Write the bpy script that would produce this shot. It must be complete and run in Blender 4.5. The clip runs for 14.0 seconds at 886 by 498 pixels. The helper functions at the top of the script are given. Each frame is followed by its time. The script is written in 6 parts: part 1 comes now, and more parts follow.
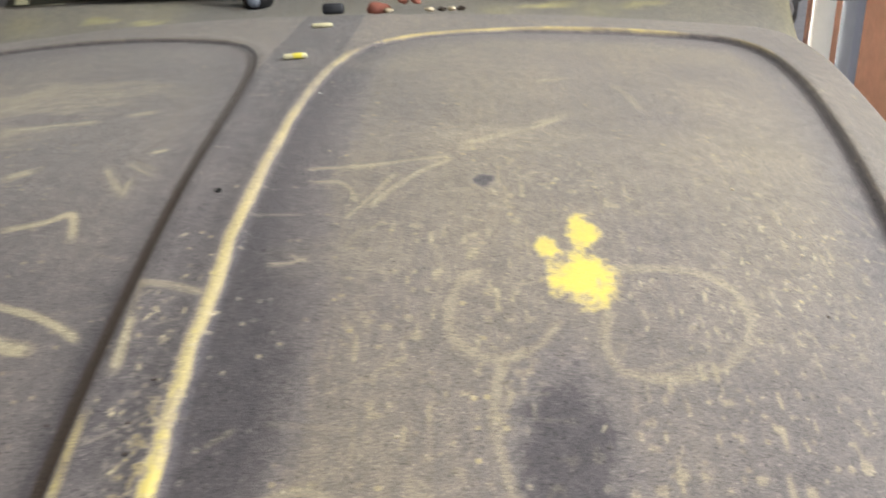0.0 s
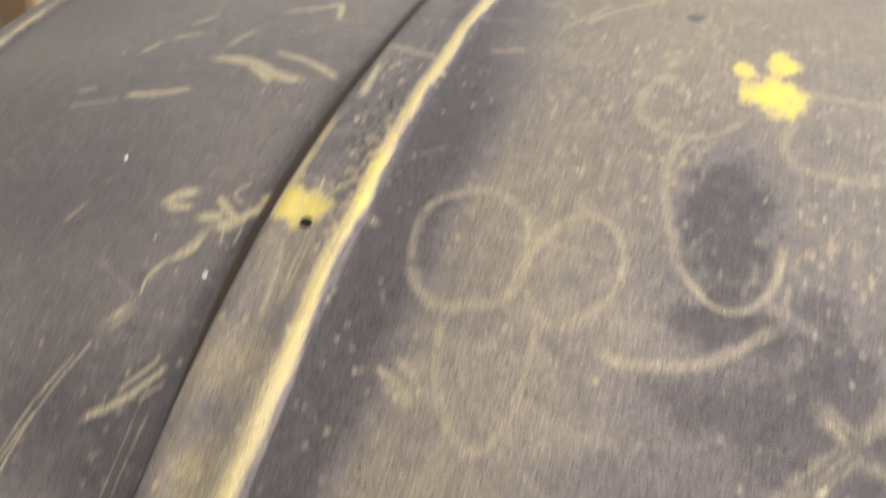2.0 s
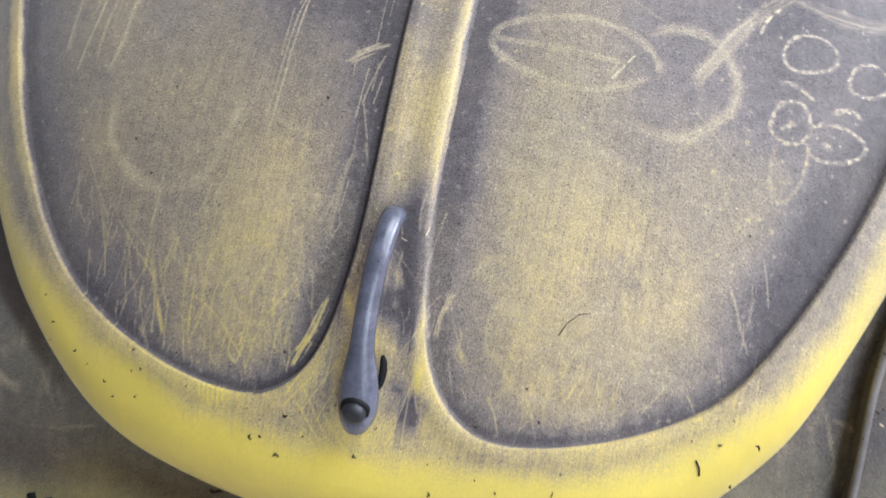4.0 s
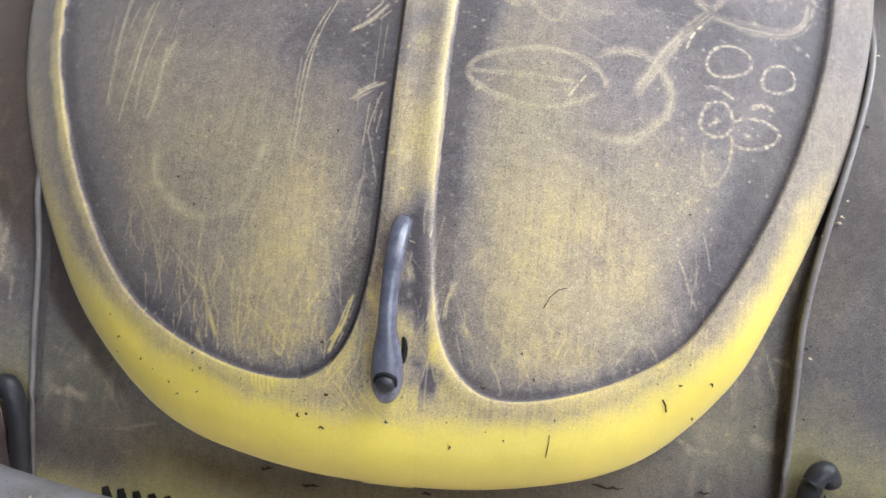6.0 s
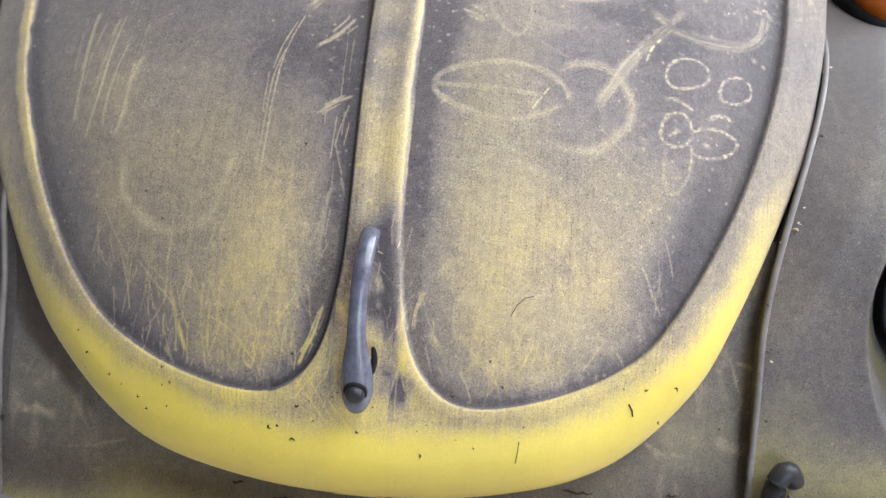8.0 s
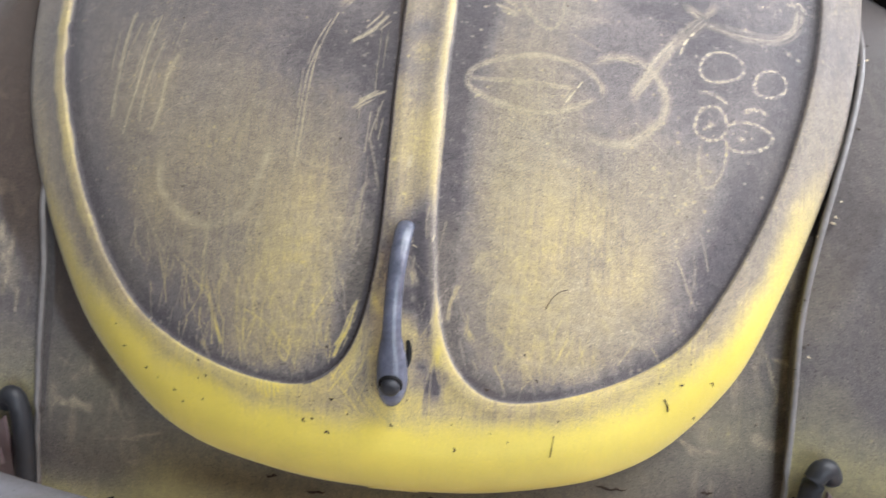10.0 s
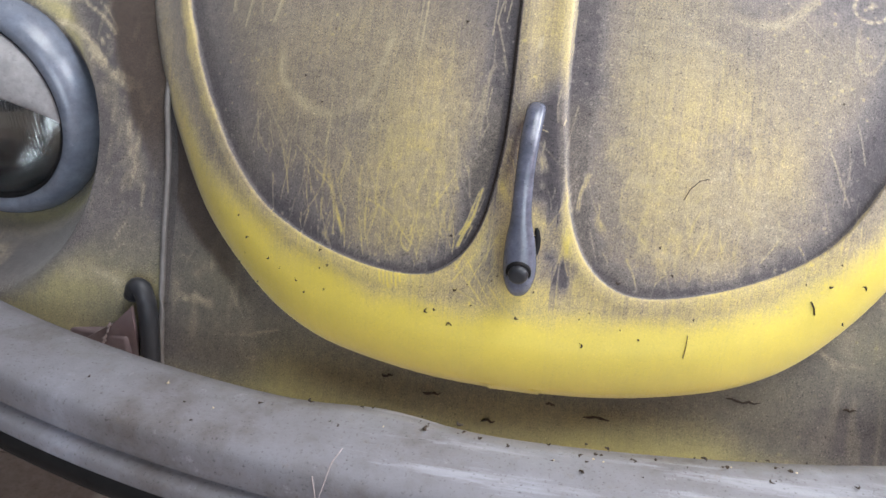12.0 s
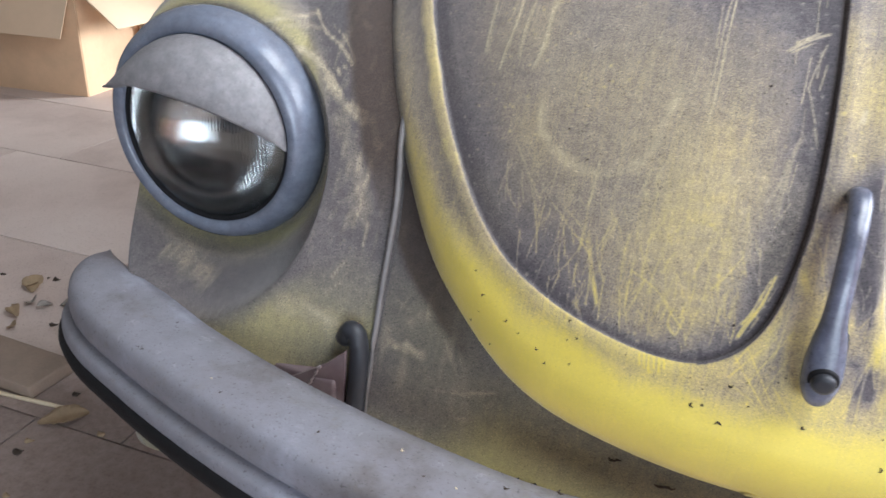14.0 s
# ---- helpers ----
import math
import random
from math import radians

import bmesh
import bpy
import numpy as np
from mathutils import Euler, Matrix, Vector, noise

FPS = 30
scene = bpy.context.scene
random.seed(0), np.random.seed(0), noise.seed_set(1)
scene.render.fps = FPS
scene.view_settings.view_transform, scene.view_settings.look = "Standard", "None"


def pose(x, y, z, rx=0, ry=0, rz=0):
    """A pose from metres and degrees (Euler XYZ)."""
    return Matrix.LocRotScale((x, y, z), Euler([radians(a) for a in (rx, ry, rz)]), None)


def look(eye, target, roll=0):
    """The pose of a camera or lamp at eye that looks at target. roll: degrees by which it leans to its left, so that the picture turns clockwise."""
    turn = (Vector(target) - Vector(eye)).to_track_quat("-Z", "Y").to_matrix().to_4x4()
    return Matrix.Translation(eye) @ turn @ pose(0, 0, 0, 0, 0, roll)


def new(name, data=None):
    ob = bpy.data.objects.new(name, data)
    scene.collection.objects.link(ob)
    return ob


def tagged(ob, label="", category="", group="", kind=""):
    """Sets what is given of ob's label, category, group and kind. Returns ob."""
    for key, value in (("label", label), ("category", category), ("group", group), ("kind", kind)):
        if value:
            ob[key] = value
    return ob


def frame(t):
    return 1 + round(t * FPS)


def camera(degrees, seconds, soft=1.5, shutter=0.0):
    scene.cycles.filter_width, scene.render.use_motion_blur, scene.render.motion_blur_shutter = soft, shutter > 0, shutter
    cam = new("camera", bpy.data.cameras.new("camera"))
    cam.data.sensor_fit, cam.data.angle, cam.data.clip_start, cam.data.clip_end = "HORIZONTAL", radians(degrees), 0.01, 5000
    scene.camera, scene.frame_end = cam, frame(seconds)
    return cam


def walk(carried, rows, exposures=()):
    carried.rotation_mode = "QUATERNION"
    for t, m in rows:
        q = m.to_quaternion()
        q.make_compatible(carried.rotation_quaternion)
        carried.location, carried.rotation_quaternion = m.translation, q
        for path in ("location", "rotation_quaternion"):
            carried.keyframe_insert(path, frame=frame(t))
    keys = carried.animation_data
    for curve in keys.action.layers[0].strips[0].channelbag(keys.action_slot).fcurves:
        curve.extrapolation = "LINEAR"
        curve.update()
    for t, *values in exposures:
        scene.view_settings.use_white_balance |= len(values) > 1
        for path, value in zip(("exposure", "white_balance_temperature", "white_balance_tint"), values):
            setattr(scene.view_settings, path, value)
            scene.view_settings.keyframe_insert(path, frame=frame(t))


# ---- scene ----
cam = camera(61.9, 14.0, shutter=0.55)
PATH = [
    (0, (0.1406, 0.0073, 1.0997), (0.0483, 1.8904, 0.4321), -1.86),
    (0.5, (0.1102, -0.0147, 1.0997), (-0.0754, 1.8844, 0.5004), -0.63),
    (1, (0.1152, -0.0215, 1.0905), (-0.2839, 1.8408, 0.4801), 0.19),
    (1.5, (0.1372, -0.0448, 1.0678), (-0.3979, 1.7647, 0.4049), 0.81),
    (2, (0.1569, -0.0802, 1.0222), (-0.4341, 1.6826, 0.2851), 3.10),
    (2.5, (0.1256, -0.1392, 0.9562), (-0.4301, 1.5765, 0.0916), 5.13),
    (3, (0.0647, -0.2422, 0.9192), (-0.3832, 1.4926, 0.0303), 6.09),
    (3.5, (0.0709, -0.3340, 0.8950), (-0.1840, 1.4428, 0.0130), 7.36),
    (3.7, (0.0767, -0.3578, 0.8948), (-0.1391, 1.4337, 0.0323), 7.86),
    (5.8, (0.0720, -0.4821, 0.9361), (-0.0909, 1.3148, 0.0730), 3.26),
    (6, (0.0690, -0.4821, 0.9381), (-0.0718, 1.3180, 0.0782), 3.26),
    (6.5, (0.0712, -0.4851, 0.9391), (-0.0246, 1.3212, 0.0858), 3.26),
    (7, (0.0773, -0.4869, 0.9399), (-0.0023, 1.3256, 0.0982), 3.07),
    (7.5, (0.0763, -0.4889, 0.9399), (0.0030, 1.3292, 0.1098), 3.37),
    (9.8, (0.0742, -0.4900, 0.9360), (-0.0479, 1.3307, 0.1174), 2.68),
    (10, (0.0652, -0.4943, 0.9323), (-0.0668, 1.3269, 0.1162), 2.58),
    (10.5, (0.0491, -0.4988, 0.8938), (-0.1916, 1.3157, 0.0878), 0.89),
    (11, (0.0393, -0.4961, 0.8701), (-0.2780, 1.2823, 0.0118), 1.08),
    (11.5, (0.0374, -0.5001, 0.8701), (-0.2904, 1.2597, -0.0217), 1.36),
    (12, (0.0335, -0.5063, 0.8663), (-0.3043, 1.2528, -0.0235), 0.86),
    (12.5, (0.0264, -0.5105, 0.8595), (-0.3331, 1.2477, -0.0235), 0.97),
    (13, (-0.0193, -0.5000, 0.8800), (-0.4607, 1.2585, 0.0357), 1.91),
    (13.5, (-0.0699, -0.4866, 0.8766), (-0.6123, 1.2475, 0.0406), 2.74),
    (14, (-0.1033, -0.4797, 0.8747), (-0.6708, 1.2358, 0.0174), 3.24),
]
walk(cam, [(t, look(eye, target, roll)) for t, eye, target, roll in PATH], [(0, -0.46, 6200, 4), (1.0, -0.42, 6450, 6), (2.0, -0.41, 6550, 7), (2.5, -0.32, 6600, 7), (3.0, -0.16, 5750, 7), (3.6, -0.12, 5600, 8), (6.0, -0.03, 5750, 7), (9.0, -0.03, 5800, 7), (10.5, -0.02, 5850, 8), (12.0, -0.04, 5850, 8), (12.9, 0.02, 6250, 12), (13.5, 0.14, 5700, 9), (14.0, 0.23, 5600, 8)])

# ---- light ----
world = bpy.data.worlds.new("sky")
scene.world = world
world.use_nodes = True
sky = world.node_tree.nodes.new("ShaderNodeTexSky")
sky.sky_type, sky.sun_disc = "NISHITA", False
sky.sun_elevation, sky.sun_rotation = radians(28), radians(157)
world.node_tree.links.new(sky.outputs[0], world.node_tree.nodes["Background"].inputs[0])
world.node_tree.nodes["Background"].inputs[1].default_value = 0.12

sun = new("sun", bpy.data.lights.new("sun", "SUN"))
sun.data.energy, sun.data.angle, sun.data.color = 2.5, radians(0.6), (1.0, 0.95, 0.88)
sun.matrix_world = look((3, -7, 4), (0, 0, 0))


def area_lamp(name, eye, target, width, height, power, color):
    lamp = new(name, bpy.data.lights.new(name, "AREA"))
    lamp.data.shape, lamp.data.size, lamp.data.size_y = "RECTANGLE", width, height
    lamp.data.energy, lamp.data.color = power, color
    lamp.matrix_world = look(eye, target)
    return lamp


# the sky's light in the open gate, the back door and the high side window
area_lamp("gate_light", (1.55, -3.35, 1.15), (0.2, 0, 0.55), 1.7, 2.1, 62, (0.84, 0.92, 1.0))
area_lamp("window_light", (2.42, 0.55, 2.05), (0, 0.2, 0.9), 2.3, 0.9, 116, (0.97, 0.94, 0.93))
area_lamp("door_light", (1.4, 5.5, 1.15), (-1.2, 1.5, 0.5), 1.6, 2.0, 330, (1.0, 0.94, 0.87)).data.spread = radians(110)
# a top lamp added to brighten level surfaces; its roof opening is unseen
area_lamp("added_top_light", (1.05, -0.30, 2.93), (1.05, -0.30, 0), 1.1, 1.8, 84, (1.0, 0.95, 0.88))


# ---- materials ----
def material(name):
    m = bpy.data.materials.new(name)
    m.use_nodes = True
    n, l = m.node_tree.nodes, m.node_tree.links
    return m, n, l, n["Principled BSDF"]


def noise_node(n, l, scale, detail=6.0, rough=0.6, coord="Object", stretch=None):
    tc = n.new("ShaderNodeTexCoord")
    nz = n.new("ShaderNodeTexNoise")
    nz.inputs["Scale"].default_value = scale
    nz.inputs["Detail"].default_value = detail
    nz.inputs["Roughness"].default_value = rough
    if stretch:
        mp = n.new("ShaderNodeMapping")
        mp.inputs["Scale"].default_value = stretch
        l.new(tc.outputs[coord], mp.inputs[0])
        l.new(mp.outputs[0], nz.inputs["Vector"])
    else:
        l.new(tc.outputs[coord], nz.inputs["Vector"])
    return nz.outputs["Fac"]


def ramp(n, l, fac, stops):
    r = n.new("ShaderNodeValToRGB")
    e = r.color_ramp.elements
    while len(e) < len(stops):
        e.new(0.5)
    for k, (p, c) in zip(e, stops):
        k.position, k.color = p, (*c, 1) if len(c) == 3 else c
    l.new(fac, r.inputs[0])
    return r.outputs["Color"]


def mix(n, l, fac, a, b, mode="MIX"):
    x = n.new("ShaderNodeMix")
    x.data_type, x.blend_type = "RGBA", mode
    for sock, v in ((x.inputs[0], fac), (x.inputs[6], a), (x.inputs[7], b)):
        if isinstance(v, bpy.types.NodeSocket):
            l.new(v, sock)
        else:
            sock.default_value = v if sock.type == "VALUE" else (*v, 1)
    return x.outputs[2]


def calc(n, l, op, a, b, clamp=False):
    x = n.new("ShaderNodeMath")
    x.operation, x.use_clamp = op, clamp
    for sock, v in zip(x.inputs, (a, b)):
        if isinstance(v, bpy.types.NodeSocket):
            l.new(v, sock)
        else:
            sock.default_value = v
    return x.outputs[0]


def bump(n, l, height, strength, distance, shader):
    b = n.new("ShaderNodeBump")
    b.inputs["Strength"].default_value, b.inputs["Distance"].default_value = strength, distance
    l.new(height, b.inputs["Height"])
    l.new(b.outputs[0], shader.inputs["Normal"])


def spread(n, l, fac, low=0.36, high=0.64):
    """A noise stretched to the full -0.5 to 0.5."""
    r = n.new("ShaderNodeMapRange")
    for sock, v in zip(r.inputs[1:5], (low, high, -0.5, 0.5)):
        sock.default_value = v
    l.new(fac, r.inputs[0])
    return r.outputs[0]


LID_COAT = [(0.0, (0.080, 0.071, 0.079)), (0.11, (0.172, 0.152, 0.150)), (0.24, (0.278, 0.235, 0.178)), (0.42, (0.43, 0.35, 0.190)), (0.68, (0.60, 0.49, 0.165)), (1.0, (0.75, 0.61, 0.10))]
BODY_COAT = [(0.0, (0.074, 0.067, 0.070)), (0.12, (0.127, 0.114, 0.114)), (0.30, (0.19, 0.172, 0.130)), (0.55, (0.32, 0.285, 0.14)), (1.0, (0.50, 0.43, 0.14))]


def dusty_paint(name, coat, spots=0.0, sandy=1.0):
    """Car paint under a coat of dust. The mesh's "clean" value says how far the dust is wiped away: coat gives the colour from thick dust to bare paint."""
    m, n, l, s = material(name)
    at = n.new("ShaderNodeAttribute")
    at.attribute_name = "clean"
    fine = spread(n, l, noise_node(n, l, 1300, 3, 0.65), 0.40, 0.60)
    grain = spread(n, l, noise_node(n, l, 2300, 2, 0.6))
    mid = spread(n, l, noise_node(n, l, 110, 6, 0.7))
    streak = spread(n, l, noise_node(n, l, 1.0, 5, 0.7, stretch=(620, 18, 18)))
    var = calc(n, l, "ADD", calc(n, l, "MULTIPLY", fine, 0.25 * sandy), calc(n, l, "MULTIPLY", mid, 0.08))
    var = calc(n, l, "ADD", var, calc(n, l, "MULTIPLY", streak, 0.25 * sandy))
    var = calc(n, l, "ADD", var, calc(n, l, "MULTIPLY", grain, 0.17 * sandy))
    # the coat breaks up most where it is half worn
    half = calc(n, l, "MULTIPLY", calc(n, l, "SUBTRACT", 1.06, at.outputs["Fac"]), calc(n, l, "ADD", calc(n, l, "MULTIPLY", at.outputs["Fac"], ramp(n, l, at.outputs["Fac"], [(0.10, (0.35,) * 3), (0.34, (1.15,) * 3)])), 0.03))
    var = calc(n, l, "MULTIPLY", var, calc(n, l, "MULTIPLY", half, 1.95))
    c = calc(n, l, "ADD", at.outputs["Fac"], var, True)
    if spots:
        # dried splashes
        vo = n.new("ShaderNodeTexVoronoi")
        vo.inputs["Scale"].default_value = 150
        tc = n.new("ShaderNodeTexCoord")
        l.new(tc.outputs["Object"], vo.inputs["Vector"])
        dot = ramp(n, l, vo.outputs["Distance"], [(0.16, (1, 1, 1)), (0.28, (0, 0, 0))])
        pick = ramp(n, l, vo.outputs["Color"], [(0.46, (0, 0, 0)), (0.62, (1, 1, 1))])
        patch = ramp(n, l, noise_node(n, l, 11, 4, 0.6), [(0.44, (0.10,) * 3), (0.58, (1, 1, 1))])
        dots = calc(n, l, "MULTIPLY", calc(n, l, "MULTIPLY", dot, pick), calc(n, l, "MULTIPLY", patch, spots))
        c = calc(n, l, "ADD", c, calc(n, l, "MULTIPLY", dots, calc(n, l, "ADD", mid, 0.6)), True)
    col = ramp(n, l, c, coat)
    # tan smears where a finger only spread the dust, and the crests' painted highlight
    sm = n.new("ShaderNodeAttribute")
    sm.attribute_name = "smear"
    film = calc(n, l, "MULTIPLY", sm.outputs["Fac"], calc(n, l, "ADD", calc(n, l, "ADD", calc(n, l, "MULTIPLY", fine, 0.45), calc(n, l, "MULTIPLY", grain, 0.30)), 0.95), True)
    col = mix(n, l, film, col, mix(n, l, sm.outputs["Fac"], (0.36, 0.31, 0.23), (0.50, 0.43, 0.29)))
    col = mix(n, l, calc(n, l, "SUBTRACT", 0.8, c, True), col, mix(n, l, 1.0, col, ramp(n, l, calc(n, l, "ADD", mid, 0.5), [(0.1, (0.84, 0.84, 0.84)), (0.5, (1, 1, 1)), (0.9, (1.16, 1.15, 1.13))]), "MULTIPLY"))
    large = noise_node(n, l, 8, 5, 0.6)
    col = mix(n, l, 1.0, col, ramp(n, l, large, [(0.3, (0.86, 0.86, 0.87)), (0.7, (1.12, 1.10, 1.07))]), "MULTIPLY")
    sand = calc(n, l, "ADD", calc(n, l, "MULTIPLY", fine, 0.5), calc(n, l, "MULTIPLY", grain, 0.5))
    sand = ramp(n, l, calc(n, l, "ADD", sand, 0.5), [(0.0, (0.42, 0.40, 0.39)), (0.5, (1, 1, 1)), (1.0, (1.62, 1.60, 1.56))])
    col = mix(n, l, calc(n, l, "SUBTRACT", 0.56, calc(n, l, "MULTIPLY", c, 0.55)), col, mix(n, l, 1.0, col, sand, "MULTIPLY"))
    pits = ramp(n, l, noise_node(n, l, 780, 3, 0.6), [(0.30, (0.18, 0.17, 0.17)), (0.43, (1, 1, 1)), (0.59, (1, 1, 1)), (0.71, (2.0, 1.94, 1.82))])
    col = mix(n, l, calc(n, l, "SUBTRACT", 1.0, calc(n, l, "MULTIPLY", c, 0.9)), col, mix(n, l, 1.0, col, pits, "MULTIPLY"))
    # dark brown of grime and painted shade in seams and gaps
    gr = n.new("ShaderNodeAttribute")
    gr.attribute_name = "grime_shade"
    col = mix(n, l, gr.outputs["Fac"], col, mix(n, l, calc(n, l, "ADD", fine, 0.5, True), (0.020, 0.011, 0.006), (0.060, 0.036, 0.021)))
    l.new(col, s.inputs["Base Color"])
    l.new(ramp(n, l, c, [(0.0, (0.72,) * 3), (0.75, (0.62,) * 3), (1.0, (0.40,) * 3)]), s.inputs["Roughness"])
    s.inputs["Specular IOR Level"].default_value = 0.4
    s.inputs["Sheen Weight"].default_value, s.inputs["Sheen Roughness"].default_value = 0.22, 0.45
    rough = calc(n, l, "MULTIPLY", calc(n, l, "ADD", fine, calc(n, l, "ADD", grain, mid)), calc(n, l, "SUBTRACT", 1.0, calc(n, l, "MULTIPLY", c, 0.85)))
    bump(n, l, rough, 0.32, 0.0010, s)
    return m


def plain(name, color, rough, var=0.15, scale=40, bumpy=0.1, metal=0.0, spec=0.5, dust=0.0, dist=0.002, specks=0.0):
    """A surface with blotches, grain and, if given, a thin film of dust."""
    m, n, l, s = material(name)
    a = noise_node(n, l, scale, 6, 0.6)
    b = noise_node(n, l, scale * 14, 3, 0.6)
    col = mix(n, l, a, [v * (1 - var) for v in color], [min(1, v * (1 + var)) for v in color])
    col = mix(n, l, calc(n, l, "MULTIPLY", b, var), col, [v * 0.6 for v in color])
    if dust:
        d = ramp(n, l, noise_node(n, l, scale * 0.6, 8, 0.7), [(0.35, (dust * 0.5,) * 3), (0.65, (min(1, dust * 1.4),) * 3)])
        col = mix(n, l, d, col, (0.33, 0.31, 0.31))
    if specks:
        # dark chips and pale nicks
        chip = ramp(n, l, noise_node(n, l, 420, 3, 0.7), [(0.30, (1 - specks,) * 3), (0.40, (1, 1, 1)), (0.62, (1, 1, 1)), (0.72, (1 + specks,) * 3)])
        wear = ramp(n, l, noise_node(n, l, 70, 6, 0.7), [(0.35, (1 - 0.5 * specks,) * 3), (0.65, (1 + 0.6 * specks,) * 3)])
        col = mix(n, l, 1.0, mix(n, l, 1.0, col, chip, "MULTIPLY"), wear, "MULTIPLY")
    l.new(col, s.inputs["Base Color"])
    s.inputs["Roughness"].default_value, s.inputs["Metallic"].default_value = rough, metal
    s.inputs["Specular IOR Level"].default_value = spec
    if bumpy:
        bump(n, l, calc(n, l, "ADD", a, b), bumpy, dist, s)
    return m


PAINT = dusty_paint("dusty_yellow_paint", LID_COAT, 0.26)
BODY = dusty_paint("grimy_yellow_paint", BODY_COAT, 0.12, 0.4)
RUBBER = plain("black_rubber", (0.008, 0.008, 0.009), 0.6, 0.3, 60, 0.15, spec=0.10, dust=0.02)
GREYPAINT = plain("grey_painted_metal", (0.125, 0.148, 0.20), 0.25, 0.3, 45, 0.08, dust=0.14, specks=0.22)
LIDGREY = plain("dust_covered_tin", (0.15, 0.148, 0.158), 0.44, 0.3, 150, 0.2, dust=0.34, specks=0.25)
m, n, l, s = material("dusty_grey_bumper_paint")
stain = noise_node(n, l, 9, 7, 0.68)
scuff = noise_node(n, l, 1.0, 6, 0.7, stretch=(7, 60, 60))
tiny = noise_node(n, l, 420, 3, 0.6)
flake = noise_node(n, l, 55, 6, 0.75)
col = ramp(n, l, stain, [(0.30, (0.12, 0.106, 0.104)), (0.44, (0.185, 0.178, 0.196)), (0.58, (0.215, 0.212, 0.242)), (0.72, (0.31, 0.315, 0.375))])
tc = n.new("ShaderNodeTexCoord")
sep = n.new("ShaderNodeSeparateXYZ")
l.new(tc.outputs["Object"], sep.inputs[0])
worn = ramp(n, l, calc(n, l, "ADD", sep.outputs[0], 0.5), [(0.30, (0.10,) * 3), (0.48, (1, 1, 1))])
scuff = calc(n, l, "MULTIPLY", scuff, calc(n, l, "ADD", calc(n, l, "MULTIPLY", worn, 0.35), 0.65))
col = mix(n, l, ramp(n, l, scuff, [(0.50, (0, 0, 0)), (0.64, (0.7, 0.7, 0.7))]), col, (0.36, 0.365, 0.42))
col = mix(n, l, ramp(n, l, flake, [(0.32, (0.35,) * 3), (0.40, (0, 0, 0))]), col, (0.17, 0.145, 0.125))
col = mix(n, l, ramp(n, l, flake, [(0.62, (0, 0, 0)), (0.70, (0.5,) * 3)]), col, (0.38, 0.37, 0.40))
col = mix(n, l, 1.0, col, ramp(n, l, tiny, [(0.28, (0.5, 0.48, 0.46)), (0.40, (1, 1, 1)), (0.70, (1, 1, 1)), (0.78, (1.35, 1.33, 1.3))]), "MULTIPLY")
l.new(col, s.inputs["Base Color"])
l.new(ramp(n, l, stain, [(0.35, (0.75,) * 3), (0.7, (0.42,) * 3)]), s.inputs["Roughness"])
bump(n, l, calc(n, l, "ADD", stain, tiny), 0.15, 0.002, s)
BUMPER = m
HANDLEGREY = plain("scuffed_grey_handle_paint", (0.092, 0.102, 0.150), 0.20, 0.35, 160, 0.12, spec=0.8, dust=0.08, specks=0.42)
DARKGREY = plain("dark_plastic", (0.018, 0.020, 0.026), 0.42, 0.25, 80, 0.1, spec=0.35, dust=0.04)
BEAD = plain("grey_vinyl_welting", (0.11, 0.10, 0.095), 0.5, 0.2, 90, 0.1, dust=0.3)
CHROME = plain("reflector_metal", (0.66, 0.66, 0.65), 0.13, 0.25, 20, 0.0, metal=1.0)
PRIMER = plain("maroon_primer", (0.115, 0.068, 0.074), 0.6, 0.3, 60, 0.2, dust=0.2)
HOLE_SHADE = plain("painted_hole_shade", (0.006, 0.006, 0.006), 0.9, 0.1, 50, 0)
CARD = plain("brown_cardboard", (0.66, 0.46, 0.29), 0.85, 0.24, 9, 0.1)
CARDIN = plain("pale_cardboard", (0.66, 0.50, 0.34), 0.85, 0.10, 7, 0.1)
PLASTER = plain("terracotta_wall", (0.74, 0.41, 0.28), 0.9, 0.32, 11, 0.8, dist=0.02)
WALLMAT = plain("grey_plaster", (0.17, 0.155, 0.14), 0.9, 0.15, 3, 0.3, dist=0.01)
WHITE = plain("white_painted_wood", (0.78, 0.78, 0.72), 0.6, 0.08, 20, 0.1)
BLUEGREY = plain("blue_grey_painted_board", (0.22, 0.26, 0.34), 0.6, 0.15, 10, 0.1)
WOOD = plain("weathered_plank_wood", (0.27, 0.205, 0.155), 0.85, 0.45, 14, 0.5)
LEAF = plain("dry_leaf", (0.38, 0.28, 0.17), 0.8, 0.35, 60, 0.3)
GREYLEAF = plain("grey_dry_leaf", (0.30, 0.27, 0.24), 0.8, 0.3, 60, 0.3)
PAPER = plain("yellowed_paper", (0.72, 0.66, 0.42), 0.8, 0.15, 200, 0.1)
LEMON = plain("lemon_paper", (0.80, 0.68, 0.08), 0.7, 0.15, 200, 0.1)
RED = plain("faded_red_petals", (0.34, 0.12, 0.085), 0.8, 0.4, 200, 0.2)
GREEN = plain("green_print", (0.09, 0.23, 0.15), 0.6, 0.4, 14, 0.05)
REDPRINT = plain("red_print", (0.38, 0.13, 0.11), 0.6, 0.5, 14, 0.05)
PALEPRINT = plain("pale_print", (0.42, 0.40, 0.30), 0.7, 0.4, 14, 0.05)
BLUE = plain("blue_tape", (0.02, 0.16, 0.36), 0.5, 0.1, 20, 0.05)
STRAW = plain("pale_straw", (0.60, 0.50, 0.34), 0.7, 0.2, 200, 0.1)
DIRT = plain("dark_crumbs", (0.05, 0.035, 0.025), 0.9, 0.4, 200, 0.2)
